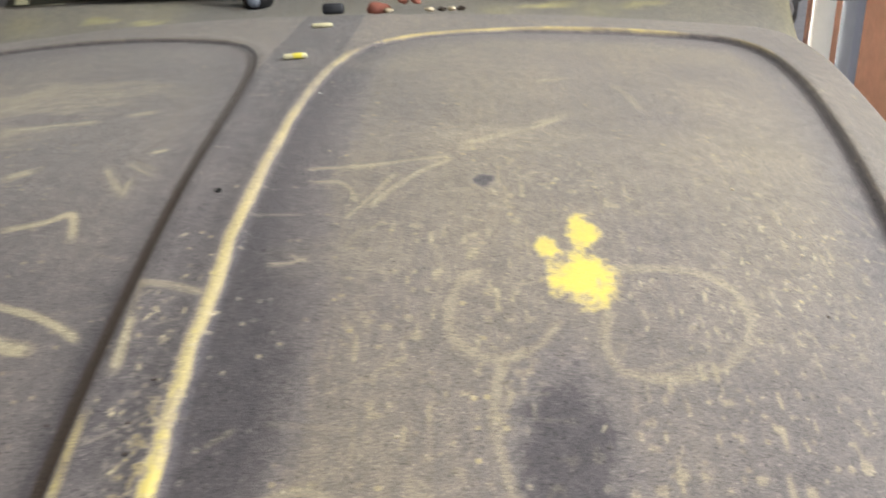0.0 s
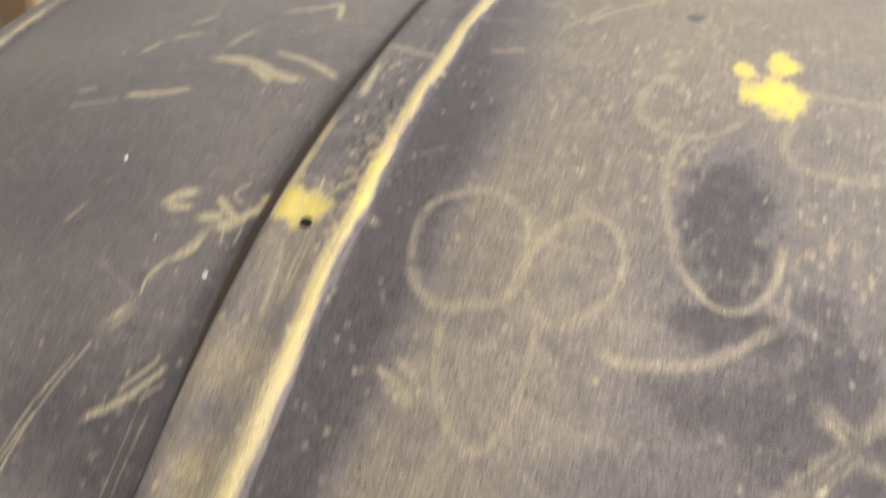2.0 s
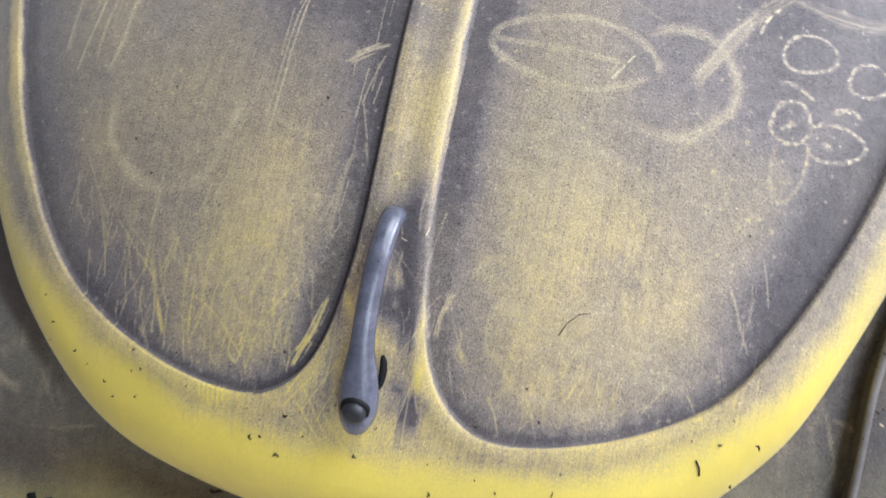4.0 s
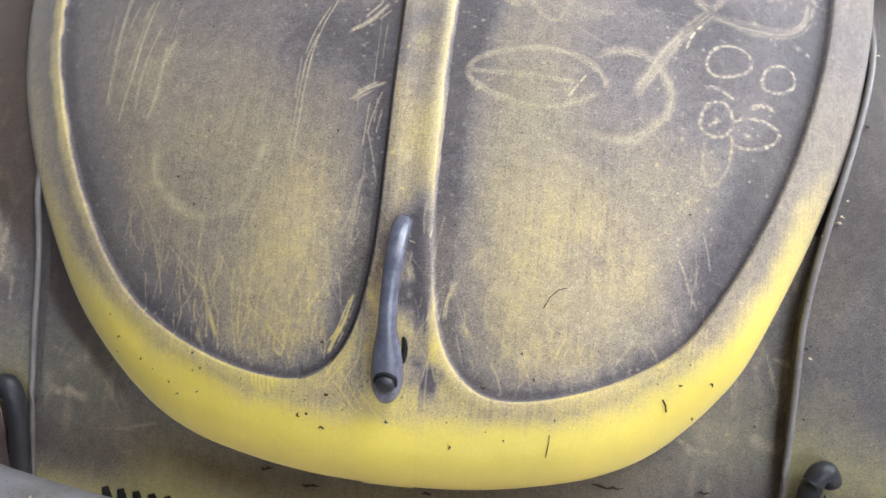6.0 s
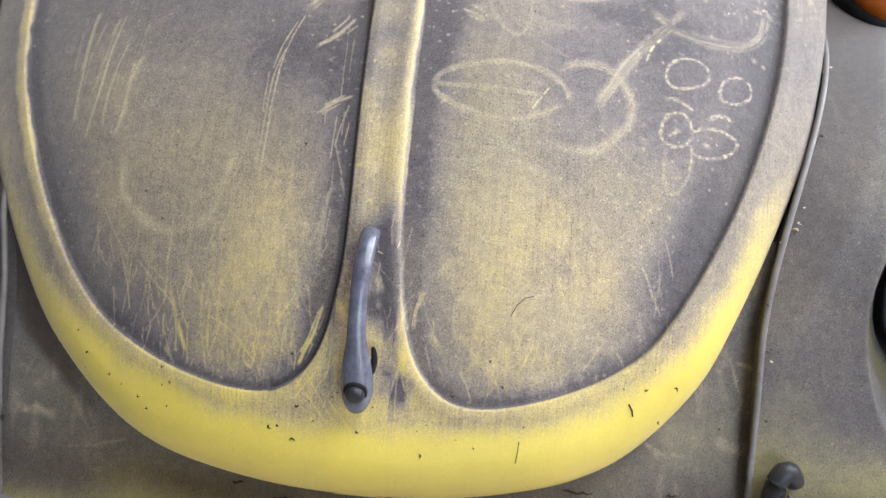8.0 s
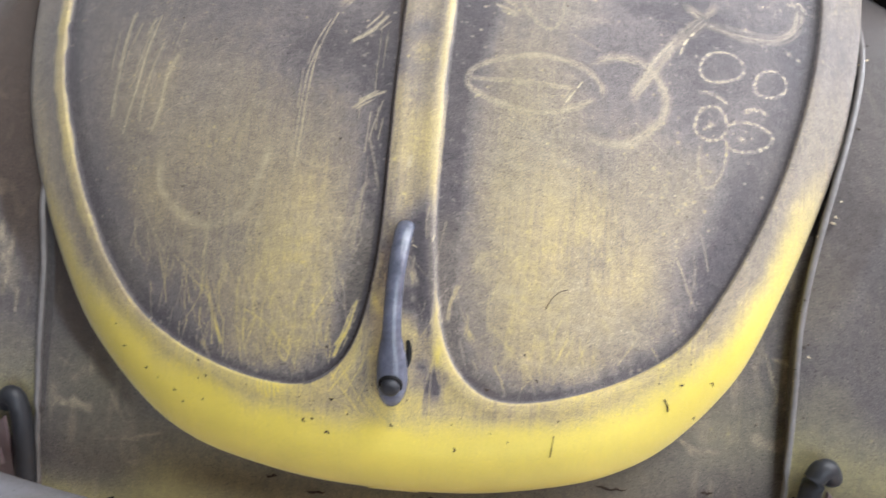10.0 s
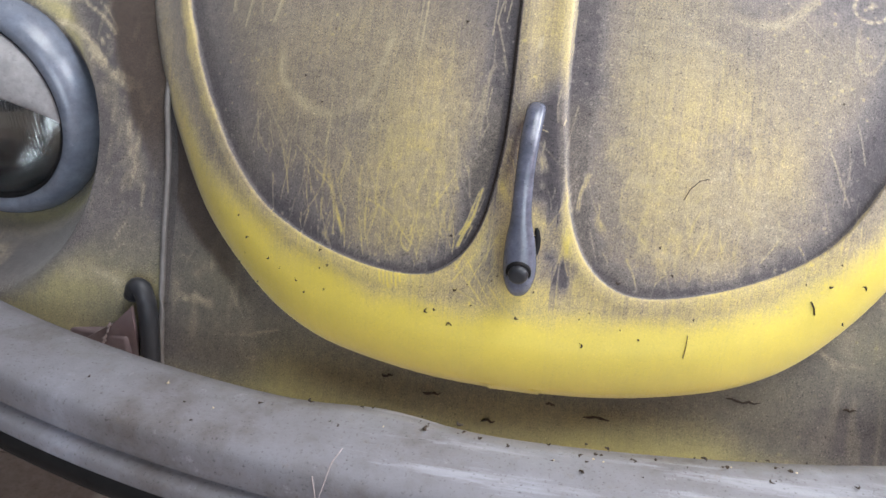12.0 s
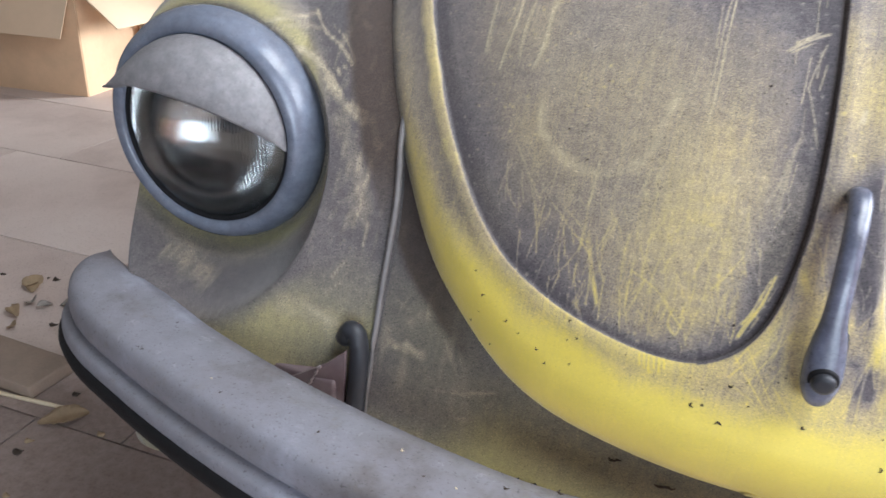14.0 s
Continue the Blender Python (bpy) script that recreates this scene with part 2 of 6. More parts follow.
FILM = plain("pale_plastic_film", (0.34, 0.29, 0.29), 0.35, 0.4, 300, 0.3)
AMBER = plain("amber_plastic", (0.62, 0.16, 0.015), 0.25, 0.15, 60, 0.05)
TYRE = plain("tyre_rubber", (0.02, 0.02, 0.02), 0.8, 0.3, 40, 0.2, dust=0.3)

m, n, l, s = material("fluted_lens_glass")
s.inputs["Transmission Weight"].default_value = 1.0
s.inputs["Roughness"].default_value, s.inputs["IOR"].default_value = 0.03, 1.45
s.inputs["Base Color"].default_value = (0.86, 0.88, 0.87, 1)
LENS = m

m, n, l, s = material("dusty_window_glass")
s.inputs["Transmission Weight"].default_value = 0.85
s.inputs["Roughness"].default_value = 0.12
s.inputs["Base Color"].default_value = (0.10, 0.10, 0.075, 1)
l.new(ramp(n, l, noise_node(n, l, 12), [(0.3, (0.08,) * 3), (0.8, (0.35,) * 3)]), s.inputs["Roughness"])
GLASS = m

m, n, l, s = material("trodden_floor")
oi = n.new("ShaderNodeObjectInfo")
big = noise_node(n, l, 1.3, 8, 0.6)
grit = noise_node(n, l, 240, 4, 0.6)
col = ramp(n, l, big, [(0.28, (0.42, 0.335, 0.29)), (0.5, (0.62, 0.52, 0.465)), (0.75, (0.70, 0.61, 0.55))])
col = mix(n, l, 1.0, col, ramp(n, l, grit, [(0.28, (0.72, 0.68, 0.65)), (0.45, (1, 1, 1))]), "MULTIPLY")
tint = calc(n, l, "MULTIPLY_ADD", oi.outputs["Random"], 0.10)
tint.node.inputs[2].default_value = 0.89
cc = n.new("ShaderNodeCombineColor")
for i in range(3):
    l.new(tint, cc.inputs[i])
# the slabs turn darker brown towards the gate, left of the car
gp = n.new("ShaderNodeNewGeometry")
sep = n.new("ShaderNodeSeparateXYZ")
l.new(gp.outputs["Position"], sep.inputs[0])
brown_fade = calc(n, l, "ADD", sep.outputs[1], calc(n, l, "MULTIPLY", big, 0.5))
brown_fade = calc(n, l, "ADD", brown_fade, ramp(n, l, calc(n, l, "ADD", sep.outputs[0], 1.0), [(0.30, (0, 0, 0)), (0.50, (1, 1, 1))]))
brown_fade = ramp(n, l, brown_fade, [(0.64, (1, 1, 1)), (0.76, (0, 0, 0))])
col = mix(n, l, calc(n, l, "MULTIPLY", brown_fade, 0.85), col, ramp(n, l, noise_node(n, l, 60, 5, 0.7), [(0.3, (0.18, 0.135, 0.115)), (0.7, (0.31, 0.24, 0.21))]))
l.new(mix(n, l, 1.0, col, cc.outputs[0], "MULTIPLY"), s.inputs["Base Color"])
s.inputs["Roughness"].default_value = 0.8
bump(n, l, calc(n, l, "ADD", big, grit), 0.2, 0.004, s)
FLOOR = m


# ---- mesh helpers ----
def link(name, mesh, mat, parent=None, label="", smooth=True):
    ob = new(name, mesh)
    mesh.materials.append(mat)
    if smooth:
        mesh.polygons.foreach_set("use_smooth", [True] * len(mesh.polygons))
    if parent:
        ob.parent = parent
    if label:
        tagged(ob, label)
    return ob


def part(name, bm, mat, parent=None, label="", smooth=True):
    mesh = bpy.data.meshes.new(name)
    bmesh.ops.recalc_face_normals(bm, faces=bm.faces)
    bm.to_mesh(mesh)
    bm.free()
    return link(name, mesh, mat, parent, label, smooth)


def empty(name, label, category, group=""):
    return tagged(new(name), label, category, group)


def grid(name, pts, mat, parent=None, label="", loop=False, flip=False, clean=None, smear=None, grime_shade=None):
    """A smooth sheet through an array of points (rows, columns, 3); loop closes its rows into tubes."""
    r, c = pts.shape[:2]
    i = np.arange(r * c).reshape(r, c)
    if loop:
        i = np.concatenate([i, i[:, :1]], 1)
    f = np.stack([i[:-1, :-1], i[:-1, 1:], i[1:, 1:], i[1:, :-1]], -1).reshape(-1, 4)
    if flip:
        f = f[:, ::-1]
    mesh = bpy.data.meshes.new(name)
    mesh.vertices.add(r * c)
    mesh.vertices.foreach_set("co", pts.reshape(-1).astype(np.float32))
    mesh.loops.add(len(f) * 4)
    mesh.loops.foreach_set("vertex_index", f.reshape(-1).astype(np.int32))
    mesh.polygons.add(len(f))
    mesh.polygons.foreach_set("loop_start", np.arange(0, len(f) * 4, 4, dtype=np.int32))
    mesh.update(calc_edges=True)
    if clean is not None:
        a = mesh.attributes.new("clean", "FLOAT", "POINT")
        a.data.foreach_set("value", clean.reshape(-1).astype(np.float32))
    if smear is not None:
        a = mesh.attributes.new("smear", "FLOAT", "POINT")
        a.data.foreach_set("value", smear.reshape(-1).astype(np.float32))
    if grime_shade is not None:
        a = mesh.attributes.new("grime_shade", "FLOAT", "POINT")
        a.data.foreach_set("value", grime_shade.reshape(-1).astype(np.float32))
    return link(name, mesh, mat, parent, label)


def box(sx, sy, sz, bevel=0.004, at=(0, 0, 0), turn=(0, 0, 0), bm=None):
    bm = bm or bmesh.new()
    vs = bmesh.ops.create_cube(bm, size=1)["verts"]
    bmesh.ops.transform(bm, matrix=pose(*at, *turn) @ Matrix.Diagonal((sx, sy, sz, 1)), verts=vs)
    if bevel:
        es = list({e for v in vs for e in v.link_edges})
        bmesh.ops.bevel(bm, geom=es, offset=bevel, segments=2, profile=0.5, affect="EDGES")
    return bm


def loft(name, rings, mat, parent=None, label="", cap=True):
    """A closed skin over a row of rings of points."""
    bm = bmesh.new()
    rows = [[bm.verts.new(p) for p in ring] for ring in rings]
    for a, b in zip(rows, rows[1:]):
        for k in range(len(a)):
            bm.faces.new((a[k], a[(k + 1) % len(a)], b[(k + 1) % len(a)], b[k]))
    if cap:
        bm.faces.new(rows[0][::-1])
        bm.faces.new(rows[-1])
    return part(name, bm, mat, parent, label)


def tube(name, pts, radius, mat, parent=None, label="", sides=10, flat=1.0):
    """A round bar along points; radius may be a list."""
    pts = [Vector(p) for p in pts]
    rad = radius if isinstance(radius, (list, tuple)) else [radius] * len(pts)
    rings = []
    for k, p in enumerate(pts):
        d = (pts[min(k + 1, len(pts) - 1)] - pts[max(k - 1, 0)]).normalized()
        a = d.cross(Vector((0, 0, 1)) if abs(d.z) < 0.95 else Vector((1, 0, 0))).normalized()
        b = d.cross(a)
        rings.append([p + rad[k] * (math.cos(q) * a + flat * math.sin(q) * b) for q in np.linspace(0, 2 * math.pi, sides, endpoint=False)])
    return loft(name, rings, mat, parent, label)


def lathe(name, profile, mat, parent=None, label="", at=(0, 0, 0), sides=64, axis="y"):
    """A turned shape: (radius, depth) pairs about the y axis."""
    q = np.linspace(0, 2 * math.pi, sides, endpoint=False)
    p = np.array([[(r * math.cos(t), d, r * math.sin(t)) for t in q] for r, d in profile]) + np.array(at)
    return grid(name, p, mat, parent, label, loop=True)


def spline(pts, count):
    """Points evenly spread along a smooth line through pts."""
    p = np.array(pts, float)
    p = np.concatenate([[2 * p[0] - p[1]], p, [2 * p[-1] - p[-2]]])
    out = []
    for t in np.linspace(0, len(p) - 3 - 1e-9, count):
        k, f = int(t), t - int(t)
        a, b, c, d = p[k:k + 4]
        out.append(0.5 * (2 * b + (c - a) * f + (2 * a - 5 * b + 4 * c - d) * f * f + (3 * b - a - 3 * c + d) * f ** 3))
    return np.array(out)


def smooth01(v, a, b):
    t = np.clip((v - a) / (b - a), 0, 1)
    return t * t * (3 - 2 * t)


def value_noise(x, y, scale, seed):
    """Smooth random field in 0..1 over two arrays."""
    rng = np.random.RandomState(seed)
    tab = rng.rand(64, 64)
    x, y = x * scale, y * scale
    xi, yi = np.floor(x).astype(int), np.floor(y).astype(int)
    fx, fy = x - xi, y - yi
    fx, fy = fx * fx * (3 - 2 * fx), fy * fy * (3 - 2 * fy)
    g = lambda a, b: tab[a % 64, b % 64]
    return (g(xi, yi) * (1 - fx) + g(xi + 1, yi) * fx) * (1 - fy) + (g(xi, yi + 1) * (1 - fx) + g(xi + 1, yi + 1) * fx) * fy


# ---- the room ----
def wall(name, sx, sy, sz, at, mat, label):
    return tagged(part(name, box(sx, sy, sz, 0, at), mat, None, "", False), label, "wall", kind="structure")


X0, X1, Y0, Y1, TOP = -3.9, 2.5, -3.5, 5.6, 2.9
wall("wall_north", 0.6 - X0, 0.2, TOP, ((X0 + 0.6) / 2, Y1 + 0.1, TOP / 2), WALLMAT, "plain grey plastered shed wall behind the car")
wall("wall_north_lintel", X1 - 0.6, 0.2, TOP - 2.2, ((X1 + 0.6) / 2, Y1 + 0.1, (TOP + 2.2) / 2), WALLMAT, "plain grey wall over the open back door")
wall("wall_west", 0.2, Y1 - Y0, TOP, (X0 - 0.1, (Y0 + Y1) / 2, TOP / 2), WALLMAT, "plain grey plastered shed wall beside the boxes")
wall("wall_east_far", 0.2, Y1 - 2.45, TOP, (X1 + 0.1, (Y1 + 2.45) / 2, TOP / 2), PLASTER, "rough orange terracotta block wall with dark pits")
wall("wall_east_near", 0.2, -0.65 - Y0, TOP, (X1 + 0.1, (-0.65 + Y0) / 2, TOP / 2), PLASTER, "rough orange terracotta block wall by the gate")
wall("wall_east_sill", 0.2, 3.1, 1.5, (X1 + 0.1, 0.9, 0.75), PLASTER, "rough orange terracotta wall below the window opening")
wall("wall_east_lintel", 0.2, 3.1, TOP - 2.6, (X1 + 0.1, 0.9, (TOP + 2.6) / 2), PLASTER, "rough orange terracotta wall above the window opening")
# unseen gate wall; its width and low lintel shape the gate light and sun
wall("wall_south_left", 4.6, 0.2, TOP, (X0 + 2.3, Y0 - 0.1, TOP / 2), WALLMAT, "plain grey wall beside the open gate")
wall("wall_south_lintel", X1 - X0 - 4.6, 0.2, 0.7, ((X0 + 4.6 + X1) / 2, Y0 - 0.1, TOP - 0.35), WALLMAT, "plain grey lintel over the open gate, unseen, low enough to block the sun")
# unseen ceiling, cut open above the car for the added top lamp
bm = bmesh.new()
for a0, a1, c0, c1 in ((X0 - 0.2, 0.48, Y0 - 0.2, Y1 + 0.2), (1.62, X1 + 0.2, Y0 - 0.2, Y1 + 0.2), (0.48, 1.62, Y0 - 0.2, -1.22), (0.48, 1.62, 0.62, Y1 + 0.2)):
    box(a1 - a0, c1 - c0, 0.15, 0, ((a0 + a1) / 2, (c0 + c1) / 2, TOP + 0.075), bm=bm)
ceiling = tagged(part("ceiling", bm, WALLMAT, None, "", False), "plain unseen shed ceiling with an added opening for the top lamp", "ceiling", kind="structure")

ground = part("ground", box(400, 400, 0.2, 0, (0, 0, -0.125)), FLOOR, None, "", False)
tagged(ground, "trodden dusty earth under and around the shed", "ground", kind="structure")
floor = tagged(part("floor", box(X1 - X0, Y1 - Y0, 0.02, 0, ((X0 + X1) / 2, (Y0 + Y1) / 2, -0.017)), DIRT, None, "", False), "dusty brown slab floor with thin dark joints", "floor", kind="structure")
slab = bpy.data.meshes.new("slab")
bm = box(1.196, 0.536, 0.02, 0.0008)
bm.to_mesh(slab)
bm.free()
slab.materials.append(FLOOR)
for i in range(7):
    for j in range(18):
        sx = X0 - 0.2 + 1.2 * i + (0.18 if j % 2 else 0.0)
        if not X0 - 0.5 < sx < X1 + 0.5:
            continue
        ob = new("slab", slab)
        ob.parent = floor
        ob.matrix_basis = pose(sx, -3.22 + 0.54 * j, -0.008 + random.uniform(-0.0012, 0.0012), 0, 0, 0)

# a white post and a blue-grey board stand by the right wall
post = tagged(part("timber_post", box(0.10, 0.05, 2.4, 0.005, (1.92, 4.02, 1.2), (0, 0, 0)), WHITE), "white painted upright timber post by the wall", "post")
board = tagged(part("upright_board", box(0.04, 0.16, 2.4, 0.004, (1.99, 3.86, 1.2)), BLUEGREY), "blue-grey painted upright board beside the post", "board")


# ---- the car ----
car = empty("car", "old rounded yellow car under brown dust with finger drawings", "car")
S2 = math.sqrt(0.5)


def lid_height(x, u):
    """Height of the bonnet's skin over a plane that leans 45 degrees back; u runs up that plane."""
    v = u - 0.8
    x2 = x * x
    return 0.4979 - 0.2649 * v - 0.8286 * v ** 2 + 0.3439 * v ** 3 + 0.2106 * v ** 4 + x2 * (-0.4713 + 0.7593 * v - 0.4181 * v * v)


def lid_point(x, u, lift=0.0):
    w = lid_height(x, u) + lift
    return np.stack([x + 0 * u, (u - w) * S2, (u + w) * S2], -1)


# the lid's half outline and the edge of its right panel, in (x, u)
half_lid = spline([(0.0, 0.337), (0.065, 0.3405), (0.123, 0.350), (0.172, 0.364), (0.215, 0.388), (0.257, 0.428), (0.287, 0.468), (0.317, 0.531), (0.340, 0.588),
                   (0.364, 0.652), (0.386, 0.730), (0.404, 0.80), (0.432, 0.92), (0.456, 1.05), (0.474, 1.18), (0.482, 1.26), (0.470, 1.315), (0.44, 1.336)], 240)
panel = spline([(0.0185, 0.65), (0.0198, 0.56), (0.022, 0.51), (0.027, 0.471), (0.035, 0.440), (0.049, 0.418), (0.072, 0.405), (0.102, 0.405), (0.142, 0.415), (0.185, 0.434),
                (0.222, 0.460), (0.255, 0.500), (0.285, 0.552), (0.308, 0.605), (0.330, 0.670), (0.349, 0.742), (0.363, 0.81), (0.386, 0.93), (0.404, 1.03), (0.418, 1.12),
                (0.424, 1.19), (0.415, 1.245), (0.385, 1.277), (0.31, 1.284), (0.225, 1.279), (0.148, 1.267), (0.098, 1.252), (0.064, 1.232), (0.041, 1.20),
                (0.0275, 1.15), (0.0215, 1.08), (0.0185, 1.0), (0.0178, 0.90), (0.0195, 0.78), (0.0185, 0.65)], 420)


def polyline_distance(x, u, pts):
    """Least distance from each (x, u) to a line of points."""
    best = np.full(x.shape, 9.0)
    for (ax, au), (bx, bu) in zip(pts[:-1], pts[1:]):
        dx, du = bx - ax, bu - au
        q = np.clip(((x - ax) * dx + (u - au) * du) / (dx * dx + du * du + 1e-12), 0, 1)
        np.minimum(best, np.hypot(x - ax - q * dx, u - au - q * du), out=best)
    return best


def inside(x, u, pts):
    hit = np.zeros(x.shape, bool)
    for (ax, au), (bx, bu) in zip(pts[:-1], pts[1:]):
        if au != bu:
            hit ^= ((au > u) != (bu > u)) & (x < (bx - ax) * (u - au) / (bu - au) + ax)
    return hit


NX, NU = 980, 1040
tau = np.linspace(0, 1, NU)
us = 0.337 + (1.336 - 0.337) * (0.35 * tau ** 2 + 0.65 * tau)
side = np.interp(us, half_lid[:, 1], half_lid[:, 0])
side[0] = 0.02
sx = np.linspace(-1, 1, NX)
# the lid sits unevenly: its left flank reaches further out
left_side = side + np.interp(us, [0.39, 0.43, 0.468, 0.531, 0.588, 0.80, 0.95, 1.15], [0, 0.003, 0.006, 0.011, 0.014, 0.014, 0.008, 0])
right_side = side - 0.003 * smooth01(us, 0.42, 0.5)
LX = np.where(sx[None, :] < 0, sx[None, :] * left_side[:, None], sx[None, :] * right_side[:, None])
LU = np.repeat(us[:, None], NX, 1)
# the rear corners are cut round
ax_ = np.abs(LX)
edge = np.minimum(polyline_distance(np.abs(sx)[None, :] * side[:, None], LU, half_lid[::3]), 1.336 - LU)
edge[0, :] = 0
edge_line = np.concatenate([panel[:-1:3], panel[:1]])
wider = np.interp(LU, [0.41, 0.5, 0.55, 0.65, 0.75, 0.85, 1.0, 1.1], [-0.004, -0.003, -0.0015, 0.0015, 0.002, 0.004, 0.0055, 0.0045])
outer = smooth01(ax_, 0.06, 0.14)
slack = np.interp(LU, [0.42, 0.46, 0.50, 0.55, 0.67, 0.81, 1.1, 1.2, 1.26], [0.003, 0.004, 0.009, 0.011, 0.010, 0.008, 0.008, 0.006, 0.0])
px_ = np.where(LX < 0, ax_ - wider * np.exp(-(ax_ / 0.12) ** 2) - 0.0045 * outer * smooth01(LU, 0.55, 0.68), ax_ + slack * outer)
pd = polyline_distance(px_, LU, edge_line)
pin = inside(px_, LU, edge_line)
signed = np.where(pin, pd, -pd)
# panels lie 6 mm below rim and rib, with a hollow along their edge
step = 1 - 0.6 * (LX < 0) * smooth01(-ax_, -0.06, -0.03)
lift = -(0.0066 - 0.0026 * (LX < 0) * smooth01(-ax_, -0.10, -0.03) * smooth01(LU, 0.5, 0.62) - 0.0030 * smooth01(LU, 0.88, 1.12) * smooth01(-LX, -0.25, -0.15)) * smooth01(signed, -0.0020 * step, 0.0028 * step) + 0.0022 * smooth01(signed, 0.012, 0.075)
lift += 0.0012 * np.exp(-((signed + 0.007) / 0.006) ** 2)
R = 0.026 - 0.013 * smooth01(LU, 0.46, 0.66)
e = np.clip(edge, 0, R)
lift -= R - np.sqrt(np.clip(R * R - (R - e) ** 2, 0, None))
lift += (value_noise(LX, LU, 9, 3) - 0.5) * 0.0018

# how far the dust is wiped off
low = smooth01(-LU, -0.74, -0.44)
mottle = value_noise(LX, LU, 22, 8)
CLEAN = 0.065 + 0.05 * value_noise(LX, LU, 12, 5)
CLEAN += pin * smooth01(signed, 0.010, 0.045 + 0.035 * low) * ((0.05 + 0.05 * mottle) * (0.35 + 0.65 * smooth01(LX, -0.10, 0.05)) + low * (0.10 + 0.24 * mottle))
CLEAN += (~pin) * (0.05 + 0.12 * low + 0.30 * smooth01(0.45 - LU, -0.03, 0.03) * (0.35 + mottle))
CLEAN -= pin * 0.09 * smooth01(0.020 - signed, 0, 0.014) * smooth01(1.05 - LU, 0, 0.2)
# a darker strip beside the rib, wider on the right
CLEAN -= pin * (0.07 + 0.07 * smooth01(0.66 - LU, 0, 0.08)) * smooth01(0.034 + 0.024 * smooth01(LU, 0.60, 0.72) - np.abs(LX - 0.02) - 0.012 * value_noise(LX, LU, 18, 17), 0, 0.02) * smooth01(LX, 0.0, 0.01)
CLEAN -= pin * 0.11 * smooth01(0.040 - np.abs(LX + 0.02) - 0.014 * value_noise(LX, LU, 30, 18), 0, 0.02) * (LX < 0) * smooth01(0.62 - LU, 0, 0.06)
CLEAN -= pin * 0.11 * smooth01(LX, 0.10, 0.19) * smooth01(LU, 0.47, 0.53) * smooth01(-LU, -0.9, -0.7)
CLEAN -= pin * 0.045 * smooth01(-LX, 0.03, 0.10) * smooth01(LU, 0.73, 0.78) * smooth01(0.93 - LU, 0, 0.08)
# rim: bare yellow along the lip, thinning up the sides
reach = 0.051 - 0.020 * smooth01(ax_, 0.16, 0.30) - 0.012 * value_noise(LX, LU, 25, 4) - 0.004 * value_noise(LX, LU, 90, 6)
lipband = (~pin) * (0.55 * smooth01(reach - edge, -0.030, 0.004) + 0.45 * smooth01(reach - edge, -0.012, 0.012)) * smooth01(0.60 - LU - 0.045 * smooth01(-LX, 0.12, 0.22), -0.10, 0.14)
CLEAN = np.maximum(CLEAN, 0.97 * lipband)
# worn crests along the rib and the rim's inner edge, partly painted highlight
wig = (value_noise(LX, LU, 60, 11) - 0.5) * 0.004
crest = np.exp(-((signed + 0.0008 + wig * 0.5) / (0.0013 + 0.0014 * smooth01(LU, 0.5, 0.75))) ** 4)
worn = 0.55 + 0.6 * value_noise(LX, LU, 40, 12)
rib_crest = (LX > 0) * (LX < 0.06) * smooth01(signed + wig * 0.6, -0.0062 - 0.001 * worn, -0.0022) * smooth01(-signed - wig * 0.6, -0.0010, 0.0002) * smooth01(1.22 - LU, 0, 0.05)
flank_crest = smooth01(signed + wig, -0.0130, -0.0060) * smooth01(-signed - 0.8 * wig, -0.0012, 0.0004) * smooth01(-LX, 0.19, 0.27) * smooth01(1.02 - LU, -0.1, 0.2) * (0.35 + 0.65 * smooth01(LU, 0.48, 0.60))
CLEAN += rib_crest * (0.12 + 0.22 * smooth01(LU, 0.55, 0.68) + 0.22 * smooth01(LU, 0.68, 0.80) * smooth01(1.10 - LU, 0, 0.15)) * worn + flank_crest * 0.40 * worn
CLEAN += crest * np.where((LX > 0.06) & (LU > 1.2), 0.34, 0) * np.clip(smooth01(0.26 - LX, 0, 0.08) + smooth01(value_noise(LX, LU, 22, 13), 0.45, 0.8), 0, 1) * (0.6 + 0.5 * value_noise(LX, LU, 70, 19))
CLEAN += (np.abs(LX) < 0.022) * (0.03 + 0.29 * smooth01(0.84 - LU, 0, 0.3)) * value_noise(LX, LU, 45, 14)
# the left flank is rubbed to a golden brown
CLEAN += 0.11 * (~pin) * smooth01(-LX, 0.16, 0.24) * smooth01(LU, 0.44, 0.52) * smooth01(0.80 - LU, 0, 0.2) * smooth01(0.030 - edge, 0, 0.02) * (0.5 + 0.8 * value_noise(LX * 3, LU, 30, 88))
# cream highlight painted on the crests, and pale smears low on the panels
SMEAR = (0.62 * rib_crest * (0.45 + 0.55 * smooth01(LU, 0.52, 0.64) - 0.25 * smooth01(LU, 0.66, 0.78)) + 0.40 * flank_crest) * (0.6 + 0.5 * value_noise(LX, LU, 50, 73)) + 0.22 * pin * low * smooth01(value_noise(LX, LU, 16, 71), 0.3, 0.8)


def stroke_place(x, u, pts):
    """Distance to the line, signed offset across it and the way along it."""
    best, off, way, run = np.full(x.shape, 9.0), np.zeros(x.shape), np.zeros(x.shape), 0.0
    for (ax, au), (bx, bu) in zip(pts[:-1], pts[1:]):
        dx, du = bx - ax, bu - au
        ln = math.hypot(dx, du) + 1e-9
        q = np.clip(((x - ax) * dx + (u - au) * du) / (ln * ln), 0, 1)
        d = np.hypot(x - ax - q * dx, u - au - q * du)
        near = d < best
        best = np.where(near, d, best)
        off = np.where(near, ((x - ax) * du - (u - au) * dx) / ln, off)
        way = np.where(near, run + q * ln, way)
        run += ln
    return best, off, way


